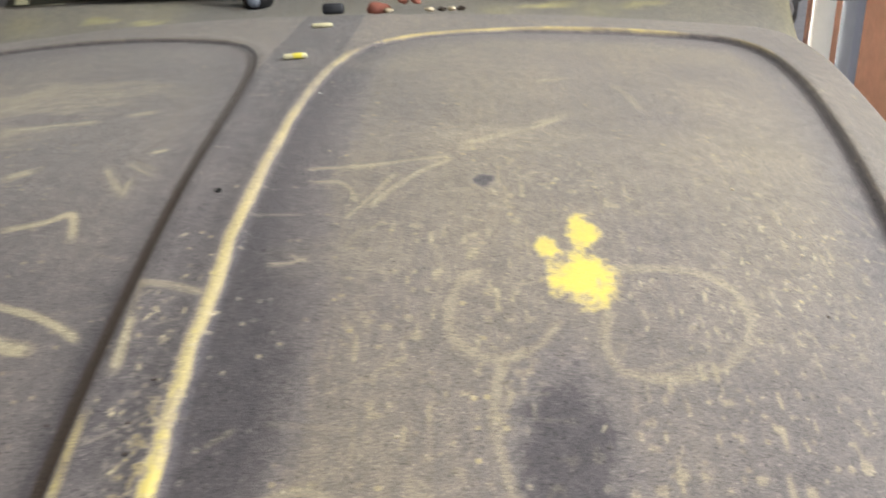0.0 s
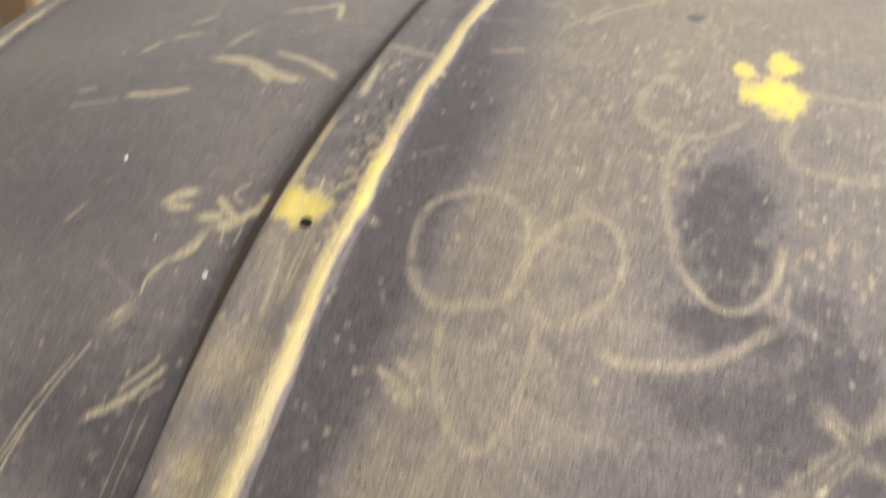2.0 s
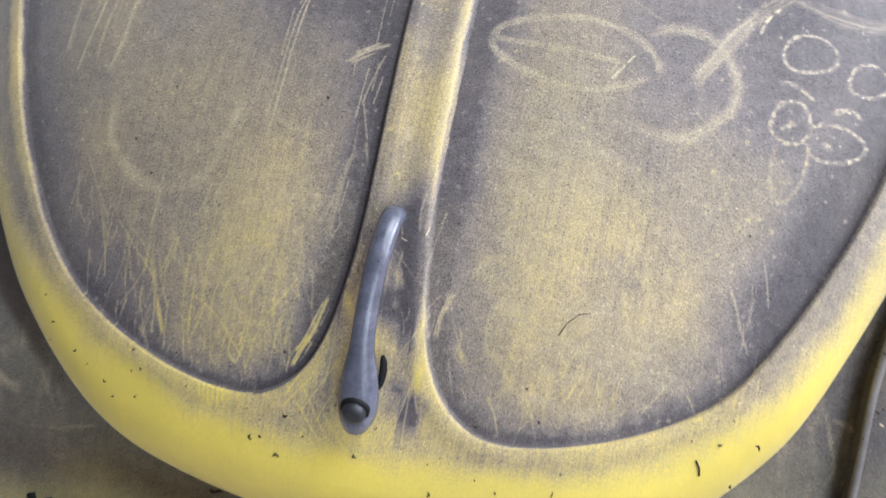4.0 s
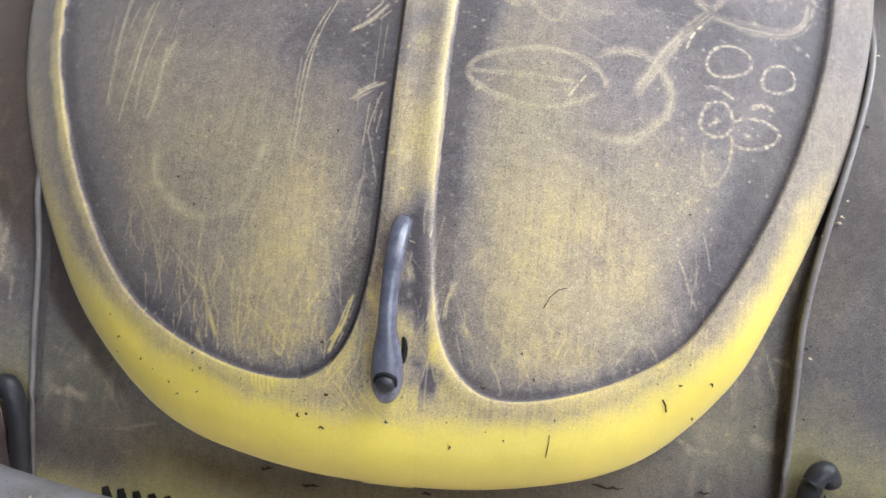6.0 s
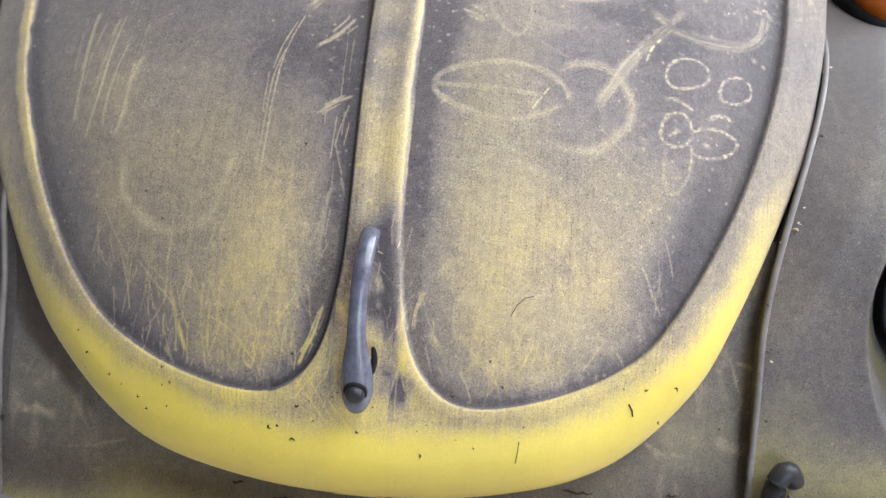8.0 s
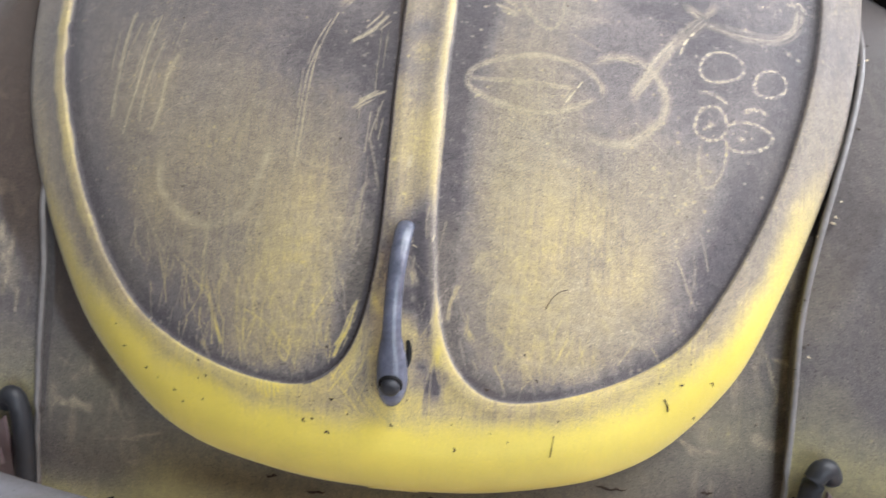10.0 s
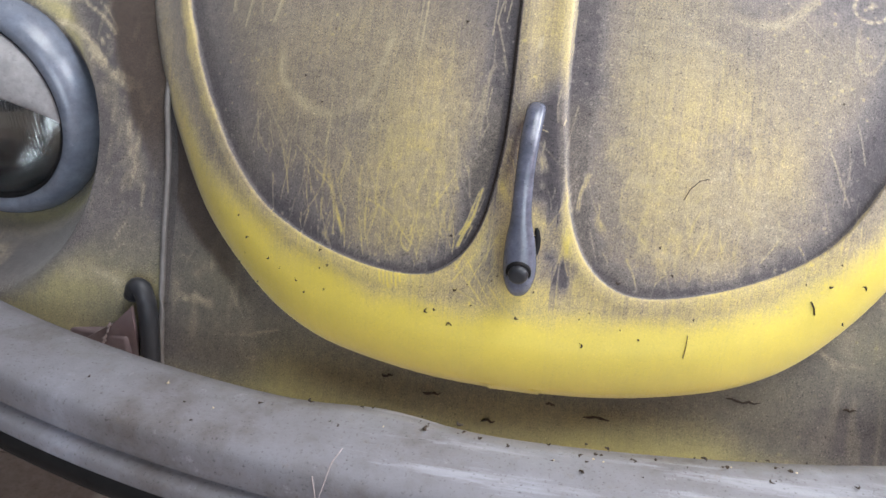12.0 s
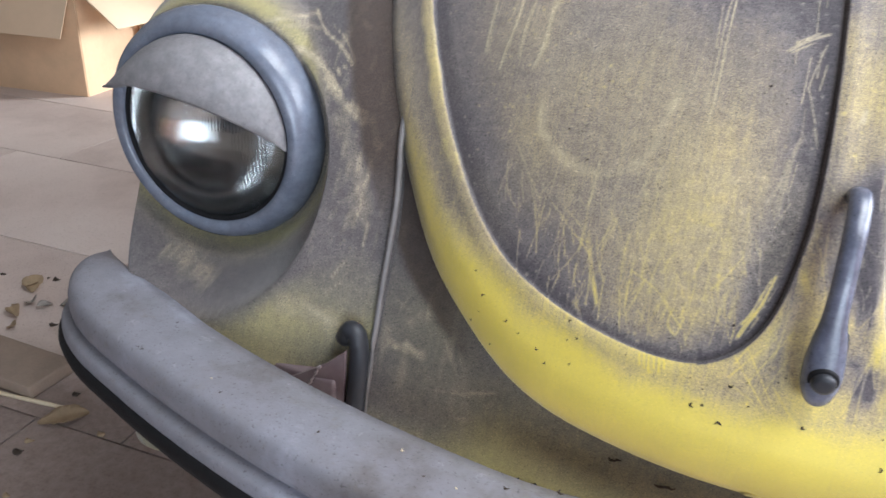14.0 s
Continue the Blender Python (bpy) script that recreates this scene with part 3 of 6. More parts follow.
def line(pts, half, amount, dotted=False):
    """A finger's stroke through the dust, drier in fibres along it: half its width in millimetres."""
    h = half * 0.00095
    p = spline(pts, 6 * len(pts)) if len(pts) > 2 else np.array(pts)
    lo, hi = p.min(0) - 3 * h, p.max(0) + 3 * h
    k = np.where((LX > lo[0]) & (LX < hi[0]) & (LU > lo[1]) & (LU < hi[1]))
    if len(k[0]):
        x, u = LX[k], LU[k]
        d, off, way = stroke_place(x, u, p)
        d = d * (0.8 + 0.5 * value_noise(x, u, 120, 23))
        fibre = value_noise(off + pts[0][0], way * 0.05 + pts[0][1], 1000, 24)
        lines = 0.68 + 0.32 * np.cos(off / h * (2.2 + 1.3 * math.sin(90 * pts[0][0])) + 70 * pts[0][1]) ** 2 if half >= 3.5 else 1.0
        ragged = lines * (0.10 + 0.70 * fibre + 0.40 * value_noise(x, u, 170, 21) + 0.25 * value_noise(x, u, 60, 22))
        if half >= 3.5:
            dry = smooth01(u, 0.66, 0.74)
            coarse = smooth01(value_noise(off + pts[0][0], way * 0.07 + pts[0][1], 520, 26), 0.22, 0.72)
            ragged = ragged * (1 - dry) + dry * (0.10 + 0.95 * coarse) * (0.45 + 0.75 * value_noise(x, u, 110, 27))
        body = smooth01(-d, -h * 1.5, -h * 0.35)
        length = float(np.hypot(*np.diff(p, axis=0).T).sum())
        body = body * smooth01(way, -0.9 * h, 1.6 * h) * smooth01(length - way, -0.9 * h, 1.6 * h)
        spread_out = smooth01(u, 0.44, 0.53)
        CLEAN[k] += (0.80 - 0.52 * spread_out) * amount * ragged * body * np.clip(1.15 - 1.1 * CLEAN[k], 0.1, 1)
        SMEAR[k] = np.maximum(SMEAR[k], spread_out * np.clip(1.9 * amount * (0.42 - 0.26 * smooth01(u, 0.58, 0.70) + (0.50 + 0.34 * smooth01(u, 0.58, 0.70)) * ragged if half >= 3.5 else 0.95 * smooth01(value_noise(x, u, 420, 25), 0.30, 0.8) if dotted else 0.40 + 0.65 * fibre) * body, 0, 0.95))


def ring(x, u, rx, ru, half, amount, a0=0, a1=360, skew=0.0):
    q = np.radians(np.linspace(a0, a1, 40))
    wob = 1 + 0.05 * np.sin(3 * q + x * 90)
    line(list(zip(x + rx * np.cos(q) * wob, u + ru * np.sin(q) * wob + skew * np.cos(q))), half, amount, half < 2)


def blob(x, u, rx, ru, amount, soft):
    global CLEAN
    d = np.hypot((LX - x) / rx, (LU - u) / ru) + 0.5 * (value_noise(LX, LU, 130, 31) - 0.5) + 0.45 * (value_noise(LX, LU, 420, 32) - 0.5)
    CLEAN += amount * smooth01(-d, -1 - soft * 0.6, -1 + soft * 0.6)


def lighter(x, u, rx, ru, amount):
    """A broad pale smear."""
    d = np.hypot((LX - x) / rx, (LU - u) / ru) + 0.7 * (value_noise(LX, LU * 3, 40, 33) - 0.5)
    np.maximum(SMEAR, amount * smooth01(-d, -1.4, -0.5) * (0.5 + 0.7 * value_noise(LX, LU * 6, 60, 34)), out=SMEAR)


# rubbed patches, thicker dust and broad pale smears
blob(0.193, 0.927, 0.015, 0.015, 0.75, 0.7)
blob(0.196, 0.962, 0.008, 0.012, 0.7, 0.6)
blob(0.176, 0.948, 0.005, 0.006, 0.6, 0.6)
blob(0.140, 0.468, 0.071, 0.043, 0.13, 1.4)
blob(0.117, 0.434, 0.039, 0.015, 0.14, 1.3)
blob(-0.085, 0.464, 0.048, 0.043, 0.12, 1.4)
blob(-0.105, 0.428, 0.036, 0.020, 0.13, 1.3)
blob(-0.051, 0.522, 0.026, 0.056, 0.1, 1.4)
blob(0.086, 0.555, 0.047, 0.049, 0.07, 1.4)
blob(0.177, 0.825, 0.017, 0.037, -0.12, 1.0)
blob(0.227, 0.761, 0.012, 0.024, -0.12, 1.0)
blob(0.215, 0.795, 0.011, 0.010, -0.08, 1.0)
blob(-0.078, 0.679, 0.058, 0.043, -0.05, 1.4)
blob(0.175, 0.850, 0.016, 0.034, -0.06, 1.2)
blob(0.145, 1.003, 0.005, 0.005, -0.5, 0.7)
lighter(-0.197, 1.127, 0.097, 0.033, 0.5)
lighter(-0.223, 1.069, 0.083, 0.020, 0.42)
lighter(0.119, 1.180, 0.097, 0.025, 0.2)
lighter(0.163, 1.050, 0.062, 0.016, 0.3)
lighter(0.079, 0.936, 0.035, 0.016, 0.15)
lighter(0.103, 0.725, 0.040, 0.018, 0.28)
lighter(0.133, 0.765, 0.025, 0.014, 0.2)
blob(-0.057, 0.660, 0.063, 0.030, -0.08, 1.4)
blob(0.224, 0.736, 0.027, 0.024, -0.1, 1.2)
lighter(0.131, 0.467, 0.066, 0.035, 0.5)
lighter(0.089, 0.568, 0.038, 0.062, 0.35)
lighter(-0.087, 0.484, 0.052, 0.051, 0.35)
lighter(-0.188, 0.626, 0.059, 0.058, 0.2)
blob(0.183, 0.777, 0.022, 0.010, -0.13, 0.9)
blob(0.185, 0.742, 0.026, 0.011, -0.08, 1.0)
blob(-0.013, 0.790, 0.017, 0.010, 0.62, 0.7)
blob(0.010, 0.514, 0.007, 0.010, -0.25, 0.9)
blob(0.019, 0.463, 0.004, 0.035, -0.15, 1.0)
blob(0.032, 0.414, 0.007, 0.009, -0.22, 0.9)
# finger drawings and scratches, from the windscreen down to the lip
line([(-0.192, 1.076), (-0.150, 1.077), (-0.119, 1.081)], 4.32, 0.39)
line([(-0.101, 1.087), (-0.082, 1.091)], 3.13, 0.39)
line([(-0.061, 1.033), (-0.051, 1.036)], 1.68, 0.45)
line([(-0.082, 1.019), (-0.061, 0.989), (-0.060, 1.005)], 3.55, 0.33)
line([(-0.070, 1.024), (-0.049, 1.009)], 3.70, 0.30)
line([(-0.119, 0.963), (-0.096, 0.968), (-0.082, 0.973), (-0.072, 0.952)], 2.96, 0.51)
line([(-0.147, 1.012), (-0.129, 1.021)], 4.40, 0.42)
line([(-0.221, 1.117), (-0.210, 1.143), (-0.176, 1.143)], 9.87, 0.27)
line([(-0.134, 0.901), (-0.114, 0.900), (-0.101, 0.897), (-0.080, 0.887), (-0.061, 0.883)], 4.14, 0.87)
line([(-0.101, 0.894), (-0.088, 0.885), (-0.078, 0.879)], 2.51, 0.75)
line([(-0.093, 0.910), (-0.065, 0.901), (-0.047, 0.892), (-0.040, 0.887)], 2.46, 0.68)
line([(-0.133, 0.914), (-0.130, 0.925), (-0.124, 0.935)], 3.33, 0.42)
line([(-0.185, 0.924), (-0.165, 0.930)], 2.01, 0.90)
line([(-0.197, 0.906), (-0.190, 0.919)], 2.31, 0.83)
line([(-0.182, 0.943), (-0.170, 0.955)], 1.81, 0.75)
line([(-0.170, 0.859), (-0.149, 0.862), (-0.128, 0.868)], 3.05, 0.63)
line([(-0.2080, 0.8463), (-0.1738, 0.8550)], 1.13, 0.52)
line([(-0.215, 0.861), (-0.201, 0.865)], 1.61, 0.52)
line([(-0.084, 0.782), (-0.079, 0.787), (-0.070, 0.790)], 2.93, 1.12)
line([(-0.081, 0.779), (-0.067, 0.781)], 2.46, 0.90)
line([(-0.060, 0.776), (-0.047, 0.779)], 2.40, 0.83)
line([(-0.048, 0.772), (-0.038, 0.775)], 3.15, 0.93)
line([(-0.056, 0.789), (-0.044, 0.781), (-0.036, 0.777)], 2.00, 0.93)
line([(-0.037, 0.775), (-0.035, 0.782), (-0.029, 0.786)], 2.78, 0.90)
line([(-0.0404, 0.7869), (-0.0485, 0.7928), (-0.0435, 0.8005)], 0.82, 0.52)
line([(-0.0425, 0.7710), (-0.0402, 0.7632)], 0.77, 0.52)
line([(-0.0341, 0.7739), (-0.0331, 0.7644)], 0.77, 0.52)
line([(-0.051, 0.770), (-0.054, 0.758), (-0.061, 0.751)], 3.10, 0.54)
line([(-0.0614, 0.7510), (-0.0669, 0.7412), (-0.0654, 0.7310)], 0.84, 0.57)
line([(-0.0630, 0.7486), (-0.0672, 0.7376)], 0.84, 0.51)
line([(-0.066, 0.725), (-0.074, 0.713)], 4.40, 0.42)
line([(-0.131, 0.776), (-0.137, 0.762)], 1.70, 0.39)
line([(-0.016, 0.899), (-0.015, 0.886), (-0.013, 0.870)], 2.92, 0.55)
line([(-0.022, 0.919), (-0.004, 0.917), (0.014, 0.911)], 2.63, 0.36)
line([(-0.019, 0.820), (-0.019, 0.802), (-0.019, 0.783)], 2.49, 0.55)
line([(0.0048, 0.7902), (0.0149, 0.7792)], 0.83, 0.50)
line([(0.0048, 0.7699), (0.0051, 0.7562), (0.0057, 0.7433)], 0.64, 0.36)
line([(0.0019, 0.7694), (0.0028, 0.7545), (0.0039, 0.7429)], 0.64, 0.32)
line([(-0.006, 0.765), (-0.003, 0.749), (-0.001, 0.731)], 1.90, 0.24)
line([(0.024, 0.792), (0.027, 0.791)], 3.00, 0.60)
line([(0.001, 0.783), (0.005, 0.789), (0.007, 0.795)], 1.02, 0.50)
line([(-0.002, 0.793), (0.002, 0.800)], 1.04, 0.40)
line([(0.0046, 0.8003), (-0.0030, 0.8050)], 0.71, 0.40)
line([(0.144, 0.930), (0.133, 0.923), (0.127, 0.905), (0.130, 0.889), (0.140, 0.880), (0.153, 0.879), (0.166, 0.885), (0.178, 0.900)], 2.97, 0.22)
line([(0.152, 0.878), (0.148, 0.864), (0.147, 0.844), (0.152, 0.824), (0.157, 0.804)], 2.75, 0.22)
line([(0.203, 0.908), (0.198, 0.891), (0.201, 0.877), (0.209, 0.873), (0.224, 0.872), (0.245, 0.881)], 2.84, 0.21)
line([(0.159, 0.801), (0.166, 0.791), (0.175, 0.784), (0.185, 0.784), (0.193, 0.791), (0.199, 0.804), (0.201, 0.823)], 1.94, 0.36)
line([(0.050, 0.773), (0.046, 0.793), (0.050, 0.809), (0.068, 0.819), (0.082, 0.817), (0.095, 0.803), (0.098, 0.783), (0.095, 0.768), (0.085, 0.760), (0.069, 0.755), (0.057, 0.762), (0.050, 0.773)], 2.81, 0.26)
line([(0.098, 0.788), (0.103, 0.799), (0.110, 0.810), (0.118, 0.816), (0.130, 0.812), (0.137, 0.799), (0.137, 0.785), (0.133, 0.772), (0.120, 0.760), (0.110, 0.760), (0.102, 0.772)], 2.52, 0.27)
line([(0.206, 0.811), (0.207, 0.811)], 1.88, 0.80)
line([(0.134, 0.776), (0.136, 0.775)], 1.20, 0.50)
line([(0.196, 0.802), (0.197, 0.802)], 1.54, 0.45)
line([(0.101, 0.873), (0.110, 0.879)], 1.88, 0.20)
line([(0.207, 0.933), (0.228, 0.936), (0.252, 0.935), (0.268, 0.926), (0.273, 0.909), (0.266, 0.892), (0.251, 0.879), (0.234, 0.872), (0.215, 0.871)], 3.04, 0.20)
line([(0.041, 1.013), (0.076, 1.015), (0.106, 1.022), (0.124, 1.026)], 1.64, 0.34)
line([(0.046, 0.999), (0.062, 0.999), (0.071, 0.990), (0.075, 0.980)], 1.75, 0.36)
line([(0.094, 1.007), (0.083, 0.986), (0.071, 0.967)], 1.52, 0.32)
line([(0.126, 1.023), (0.108, 1.009), (0.092, 0.990), (0.083, 0.976)], 1.96, 0.36)
line([(0.126, 1.037), (0.155, 1.051), (0.186, 1.071), (0.205, 1.087)], 4.15, 0.30)
line([(0.130, 1.034), (0.144, 1.039)], 3.40, 0.22)
line([(0.083, 0.961), (0.077, 0.952), (0.073, 0.942)], 2.01, 0.20)
line([(0.091, 0.965), (0.084, 0.956)], 1.22, 0.30)
line([(0.036, 0.933), (0.047, 0.934), (0.056, 0.938)], 1.54, 0.36)
line([(0.046, 0.940), (0.057, 0.934)], 1.16, 0.34)
line([(0.186, 1.140), (0.211, 1.151)], 3.02, 0.22)
line([(0.246, 1.144), (0.255, 1.125), (0.259, 1.101)], 3.47, 0.18)
line([(0.155, 1.016), (0.159, 1.016)], 2.32, 0.22)
line([(0.166, 1.006), (0.173, 1.006)], 3.64, 0.20)
line([(0.132, 0.992), (0.138, 0.993)], 2.65, 0.20)
line([(0.1494, 0.9954), (0.1524, 0.9877)], 0.87, 0.40)
line([(0.2013, 1.0739), (0.2316, 1.0708)], 1.04, -0.10)
line([(0.168, 0.646), (0.179, 0.666), (0.198, 0.698), (0.219, 0.724), (0.233, 0.741)], 5.67, 0.34)
line([(0.2228, 0.7228), (0.2186, 0.7187)], 1.44, 0.90)
line([(0.2165, 0.7151), (0.2122, 0.7069)], 1.25, 0.95)
line([(0.2117, 0.7050), (0.2090, 0.6969)], 1.24, 0.89)
line([(0.218, 0.752), (0.233, 0.741)], 5.35, 0.26)
line([(0.233, 0.738), (0.253, 0.734), (0.276, 0.734), (0.301, 0.740), (0.320, 0.757), (0.330, 0.785)], 6.15, 0.24)
line([(0.233, 0.742), (0.244, 0.760)], 3.40, 0.22)
line([(0.309, 0.728), (0.313, 0.727)], 2.73, 0.52, True)
line([(0.3193, 0.7246), (0.3223, 0.7214)], 1.36, 0.50)
line([(0.072, 0.748), (0.079, 0.722), (0.089, 0.706), (0.100, 0.701), (0.107, 0.710), (0.111, 0.729), (0.110, 0.755)], 2.13, 0.26)
line([(0.053, 0.724), (0.072, 0.714)], 1.89, 0.40)
line([(0.059, 0.729), (0.072, 0.722)], 1.28, 0.40)
line([(0.058, 0.717), (0.071, 0.711)], 1.01, 0.40)
line([(0.135, 0.751), (0.154, 0.751), (0.179, 0.761), (0.201, 0.782)], 2.87, 0.27)
line([(0.035, 0.647), (0.042, 0.657), (0.060, 0.666), (0.096, 0.673), (0.128, 0.666), (0.141, 0.654), (0.144, 0.644)], 2.99, 0.28)
line([(0.035, 0.647), (0.040, 0.637), (0.067, 0.624), (0.093, 0.620), (0.120, 0.628), (0.136, 0.638)], 2.90, 0.32)
line([(0.036, 0.647), (0.066, 0.646), (0.102, 0.646), (0.123, 0.646)], 2.70, 0.26)
line([(0.137, 0.673), (0.155, 0.682), (0.174, 0.682), (0.188, 0.670), (0.196, 0.652), (0.192, 0.631), (0.178, 0.615), (0.162, 0.604), (0.144, 0.603), (0.133, 0.606)], 4.71, 0.29)
line([(0.155, 0.681), (0.172, 0.679)], 2.02, 0.32)
line([(0.188, 0.669), (0.196, 0.652), (0.192, 0.631), (0.179, 0.615)], 1.98, 0.25)
line([(0.1271, 0.6530), (0.1228, 0.6462)], 0.79, 1.05)
line([(0.1216, 0.6444), (0.1145, 0.6328)], 0.78, 1.05)
line([(0.1175, 0.6448), (0.1138, 0.6366)], 0.59, 0.53)
line([(0.1704, 0.6247), (0.1942, 0.6033), (0.2143, 0.5903)], 0.49, 0.32)
line([(0.266, 0.699), (0.265, 0.692), (0.260, 0.686), (0.253, 0.682), (0.246, 0.679), (0.239, 0.677), (0.232, 0.677), (0.228, 0.680), (0.226, 0.685), (0.227, 0.691), (0.229, 0.696), (0.233, 0.702), (0.240, 0.707), (0.248, 0.709), (0.255, 0.709), (0.260, 0.707), (0.264, 0.704), (0.266, 0.699)], 1.65, 0.44, True)
line([(0.306, 0.693), (0.305, 0.688), (0.302, 0.683), (0.297, 0.679), (0.291, 0.676), (0.286, 0.675), (0.280, 0.675), (0.276, 0.677), (0.275, 0.682), (0.276, 0.687), (0.278, 0.692), (0.282, 0.697), (0.287, 0.701), (0.293, 0.703), (0.298, 0.703), (0.302, 0.701), (0.305, 0.698), (0.306, 0.693)], 1.68, 0.44, True)
line([(0.248, 0.640), (0.248, 0.634), (0.245, 0.629), (0.241, 0.625), (0.236, 0.623), (0.231, 0.622), (0.226, 0.623), (0.222, 0.626), (0.220, 0.631), (0.221, 0.636), (0.223, 0.642), (0.226, 0.647), (0.230, 0.651), (0.236, 0.653), (0.241, 0.653), (0.245, 0.649), (0.247, 0.645), (0.248, 0.640)], 1.61, 0.48, True)
line([(0.224, 0.664), (0.235, 0.665), (0.245, 0.661), (0.249, 0.658)], 1.84, 0.48, True)
line([(0.263, 0.654), (0.275, 0.660), (0.286, 0.659)], 2.17, 0.46, True)
line([(0.249, 0.639), (0.260, 0.645), (0.277, 0.646), (0.290, 0.639), (0.283, 0.628), (0.267, 0.620), (0.252, 0.619), (0.246, 0.626)], 1.64, 0.46, True)
line([(0.230, 0.633), (0.236, 0.637)], 2.02, 0.53, True)
line([(0.233, 0.639), (0.234, 0.632)], 1.51, 0.53, True)
line([(0.259, 0.631), (0.264, 0.629)], 2.54, 0.53)
line([(0.225, 0.619), (0.223, 0.598), (0.226, 0.585), (0.233, 0.582), (0.242, 0.593), (0.247, 0.611), (0.248, 0.624)], 1.58, 0.38, True)
line([(0.225, 0.649), (0.229, 0.647)], 2.02, 0.53, True)
line([(-0.247, 0.714), (-0.249, 0.661), (-0.252, 0.614)], 15.98, 0.11)
line([(-0.216, 0.669), (-0.221, 0.637), (-0.223, 0.602)], 8.31, 0.17)
line([(-0.273, 0.722), (-0.273, 0.687), (-0.271, 0.642), (-0.269, 0.614)], 2.30, 0.45)
line([(-0.243, 0.715), (-0.247, 0.678), (-0.249, 0.640), (-0.254, 0.598)], 1.37, 0.53)
line([(-0.2490, 0.7031), (-0.2518, 0.6728), (-0.2546, 0.6446)], 1.29, 0.36)
line([(-0.2321, 0.6831), (-0.2377, 0.6535), (-0.2398, 0.6253), (-0.2389, 0.6061)], 1.25, 0.40)
line([(-0.214, 0.670), (-0.220, 0.647), (-0.221, 0.617), (-0.225, 0.595)], 2.32, 0.46)
line([(-0.2213, 0.6627), (-0.2224, 0.6309)], 1.04, 0.34)
line([(-0.261, 0.710), (-0.265, 0.686)], 1.63, 0.32)
line([(-0.248, 0.712), (-0.253, 0.692)], 1.63, 0.44)
line([(-0.2831, 0.7033), (-0.2819, 0.6634)], 1.09, 0.26)
line([(-0.2163, 0.7039), (-0.2197, 0.6692)], 1.05, 0.26)
line([(-0.2334, 0.6541), (-0.2345, 0.6217)], 1.04, 0.32)
line([(-0.2679, 0.6807), (-0.2668, 0.6471)], 1.07, 0.26)
line([(-0.0765, 0.7052), (-0.0844, 0.6794), (-0.0892, 0.6521), (-0.0904, 0.6216), (-0.0902, 0.6023), (-0.0913, 0.5746), (-0.0925, 0.5559)], 0.69, 0.58)
line([(-0.0871, 0.6705), (-0.0925, 0.6489), (-0.0939, 0.6265), (-0.0944, 0.6022), (-0.0960, 0.5691)], 0.69, 0.50)
line([(-0.0819, 0.6980), (-0.0908, 0.6727), (-0.0944, 0.6521)], 0.76, 0.44)
line([(-0.0974, 0.6479), (-0.0967, 0.6118)], 0.59, 0.37)
line([(-0.0889, 0.6500), (-0.0910, 0.6167), (-0.0909, 0.5976), (-0.0917, 0.5837)], 0.58, 0.47)
line([(-0.1056, 0.5974), (-0.1075, 0.5789), (-0.1113, 0.5601)], 0.63, 0.40)
line([(-0.0980, 0.6022), (-0.0995, 0.5745)], 0.48, 0.32)
line([(-0.034, 0.702), (-0.045, 0.687), (-0.061, 0.674)], 1.77, 0.58)
line([(-0.0394, 0.7039), (-0.0511, 0.6881)], 1.01, 0.47)
line([(-0.0410, 0.6885), (-0.0550, 0.6766)], 1.00, 0.44)
line([(-0.0313, 0.6960), (-0.0397, 0.6863)], 1.01, 0.42)
line([(-0.0378, 0.6992), (-0.0369, 0.6588), (-0.0359, 0.6271)], 0.59, 0.34)
line([(-0.0324, 0.6866), (-0.0319, 0.6486)], 0.49, 0.29)
line([(-0.027, 0.628), (-0.041, 0.621), (-0.052, 0.612)], 1.26, 0.53)
line([(-0.0329, 0.6283), (-0.0478, 0.6187)], 0.97, 0.47)
line([(-0.0364, 0.6202), (-0.0494, 0.6110)], 0.78, 0.42)
line([(-0.0283, 0.6197), (-0.0336, 0.5976), (-0.0356, 0.5846)], 0.67, 0.53)
line([(-0.0311, 0.6137), (-0.0314, 0.5940)], 0.58, 0.47)
line([(-0.0368, 0.6096), (-0.0380, 0.5755)], 0.57, 0.40)
line([(-0.0348, 0.5856), (-0.0278, 0.5628)], 0.57, 0.37)
line([(-0.0464, 0.6217), (-0.0457, 0.6026)], 0.58, 0.37)
line([(-0.0351, 0.5730), (-0.0346, 0.5537)], 0.57, 0.37)
line([(-0.0265, 0.6045), (-0.0287, 0.5859)], 0.48, 0.42)
line([(-0.0281, 0.5610), (-0.0235, 0.5466)], 0.94, 0.32)
line([(-0.033, 0.555), (-0.037, 0.542), (-0.038, 0.516)], 1.89, 0.29)
line([(-0.040, 0.539), (-0.040, 0.500)], 2.35, 0.36)
line([(-0.0338, 0.5375), (-0.0359, 0.5165)], 0.56, 0.42)
line([(-0.211, 0.576), (-0.207, 0.550), (-0.193, 0.533), (-0.176, 0.522), (-0.157, 0.518), (-0.138, 0.523), (-0.126, 0.535), (-0.121, 0.553), (-0.114, 0.584)], 4.88, 0.32)
line([(-0.194, 0.537), (-0.182, 0.526)], 3.95, 0.42)
line([(-0.1478, 0.5008), (-0.1339, 0.5042), (-0.1182, 0.5019)], 0.87, 0.42)
line([(-0.2238, 0.5370), (-0.2095, 0.5145), (-0.1970, 0.4970)], 1.00, 0.25)
line([(-0.1887, 0.4969), (-0.1675, 0.4766), (-0.1536, 0.4636)], 0.69, 0.42)
line([(-0.1821, 0.4968), (-0.1629, 0.4808)], 0.59, 0.36)
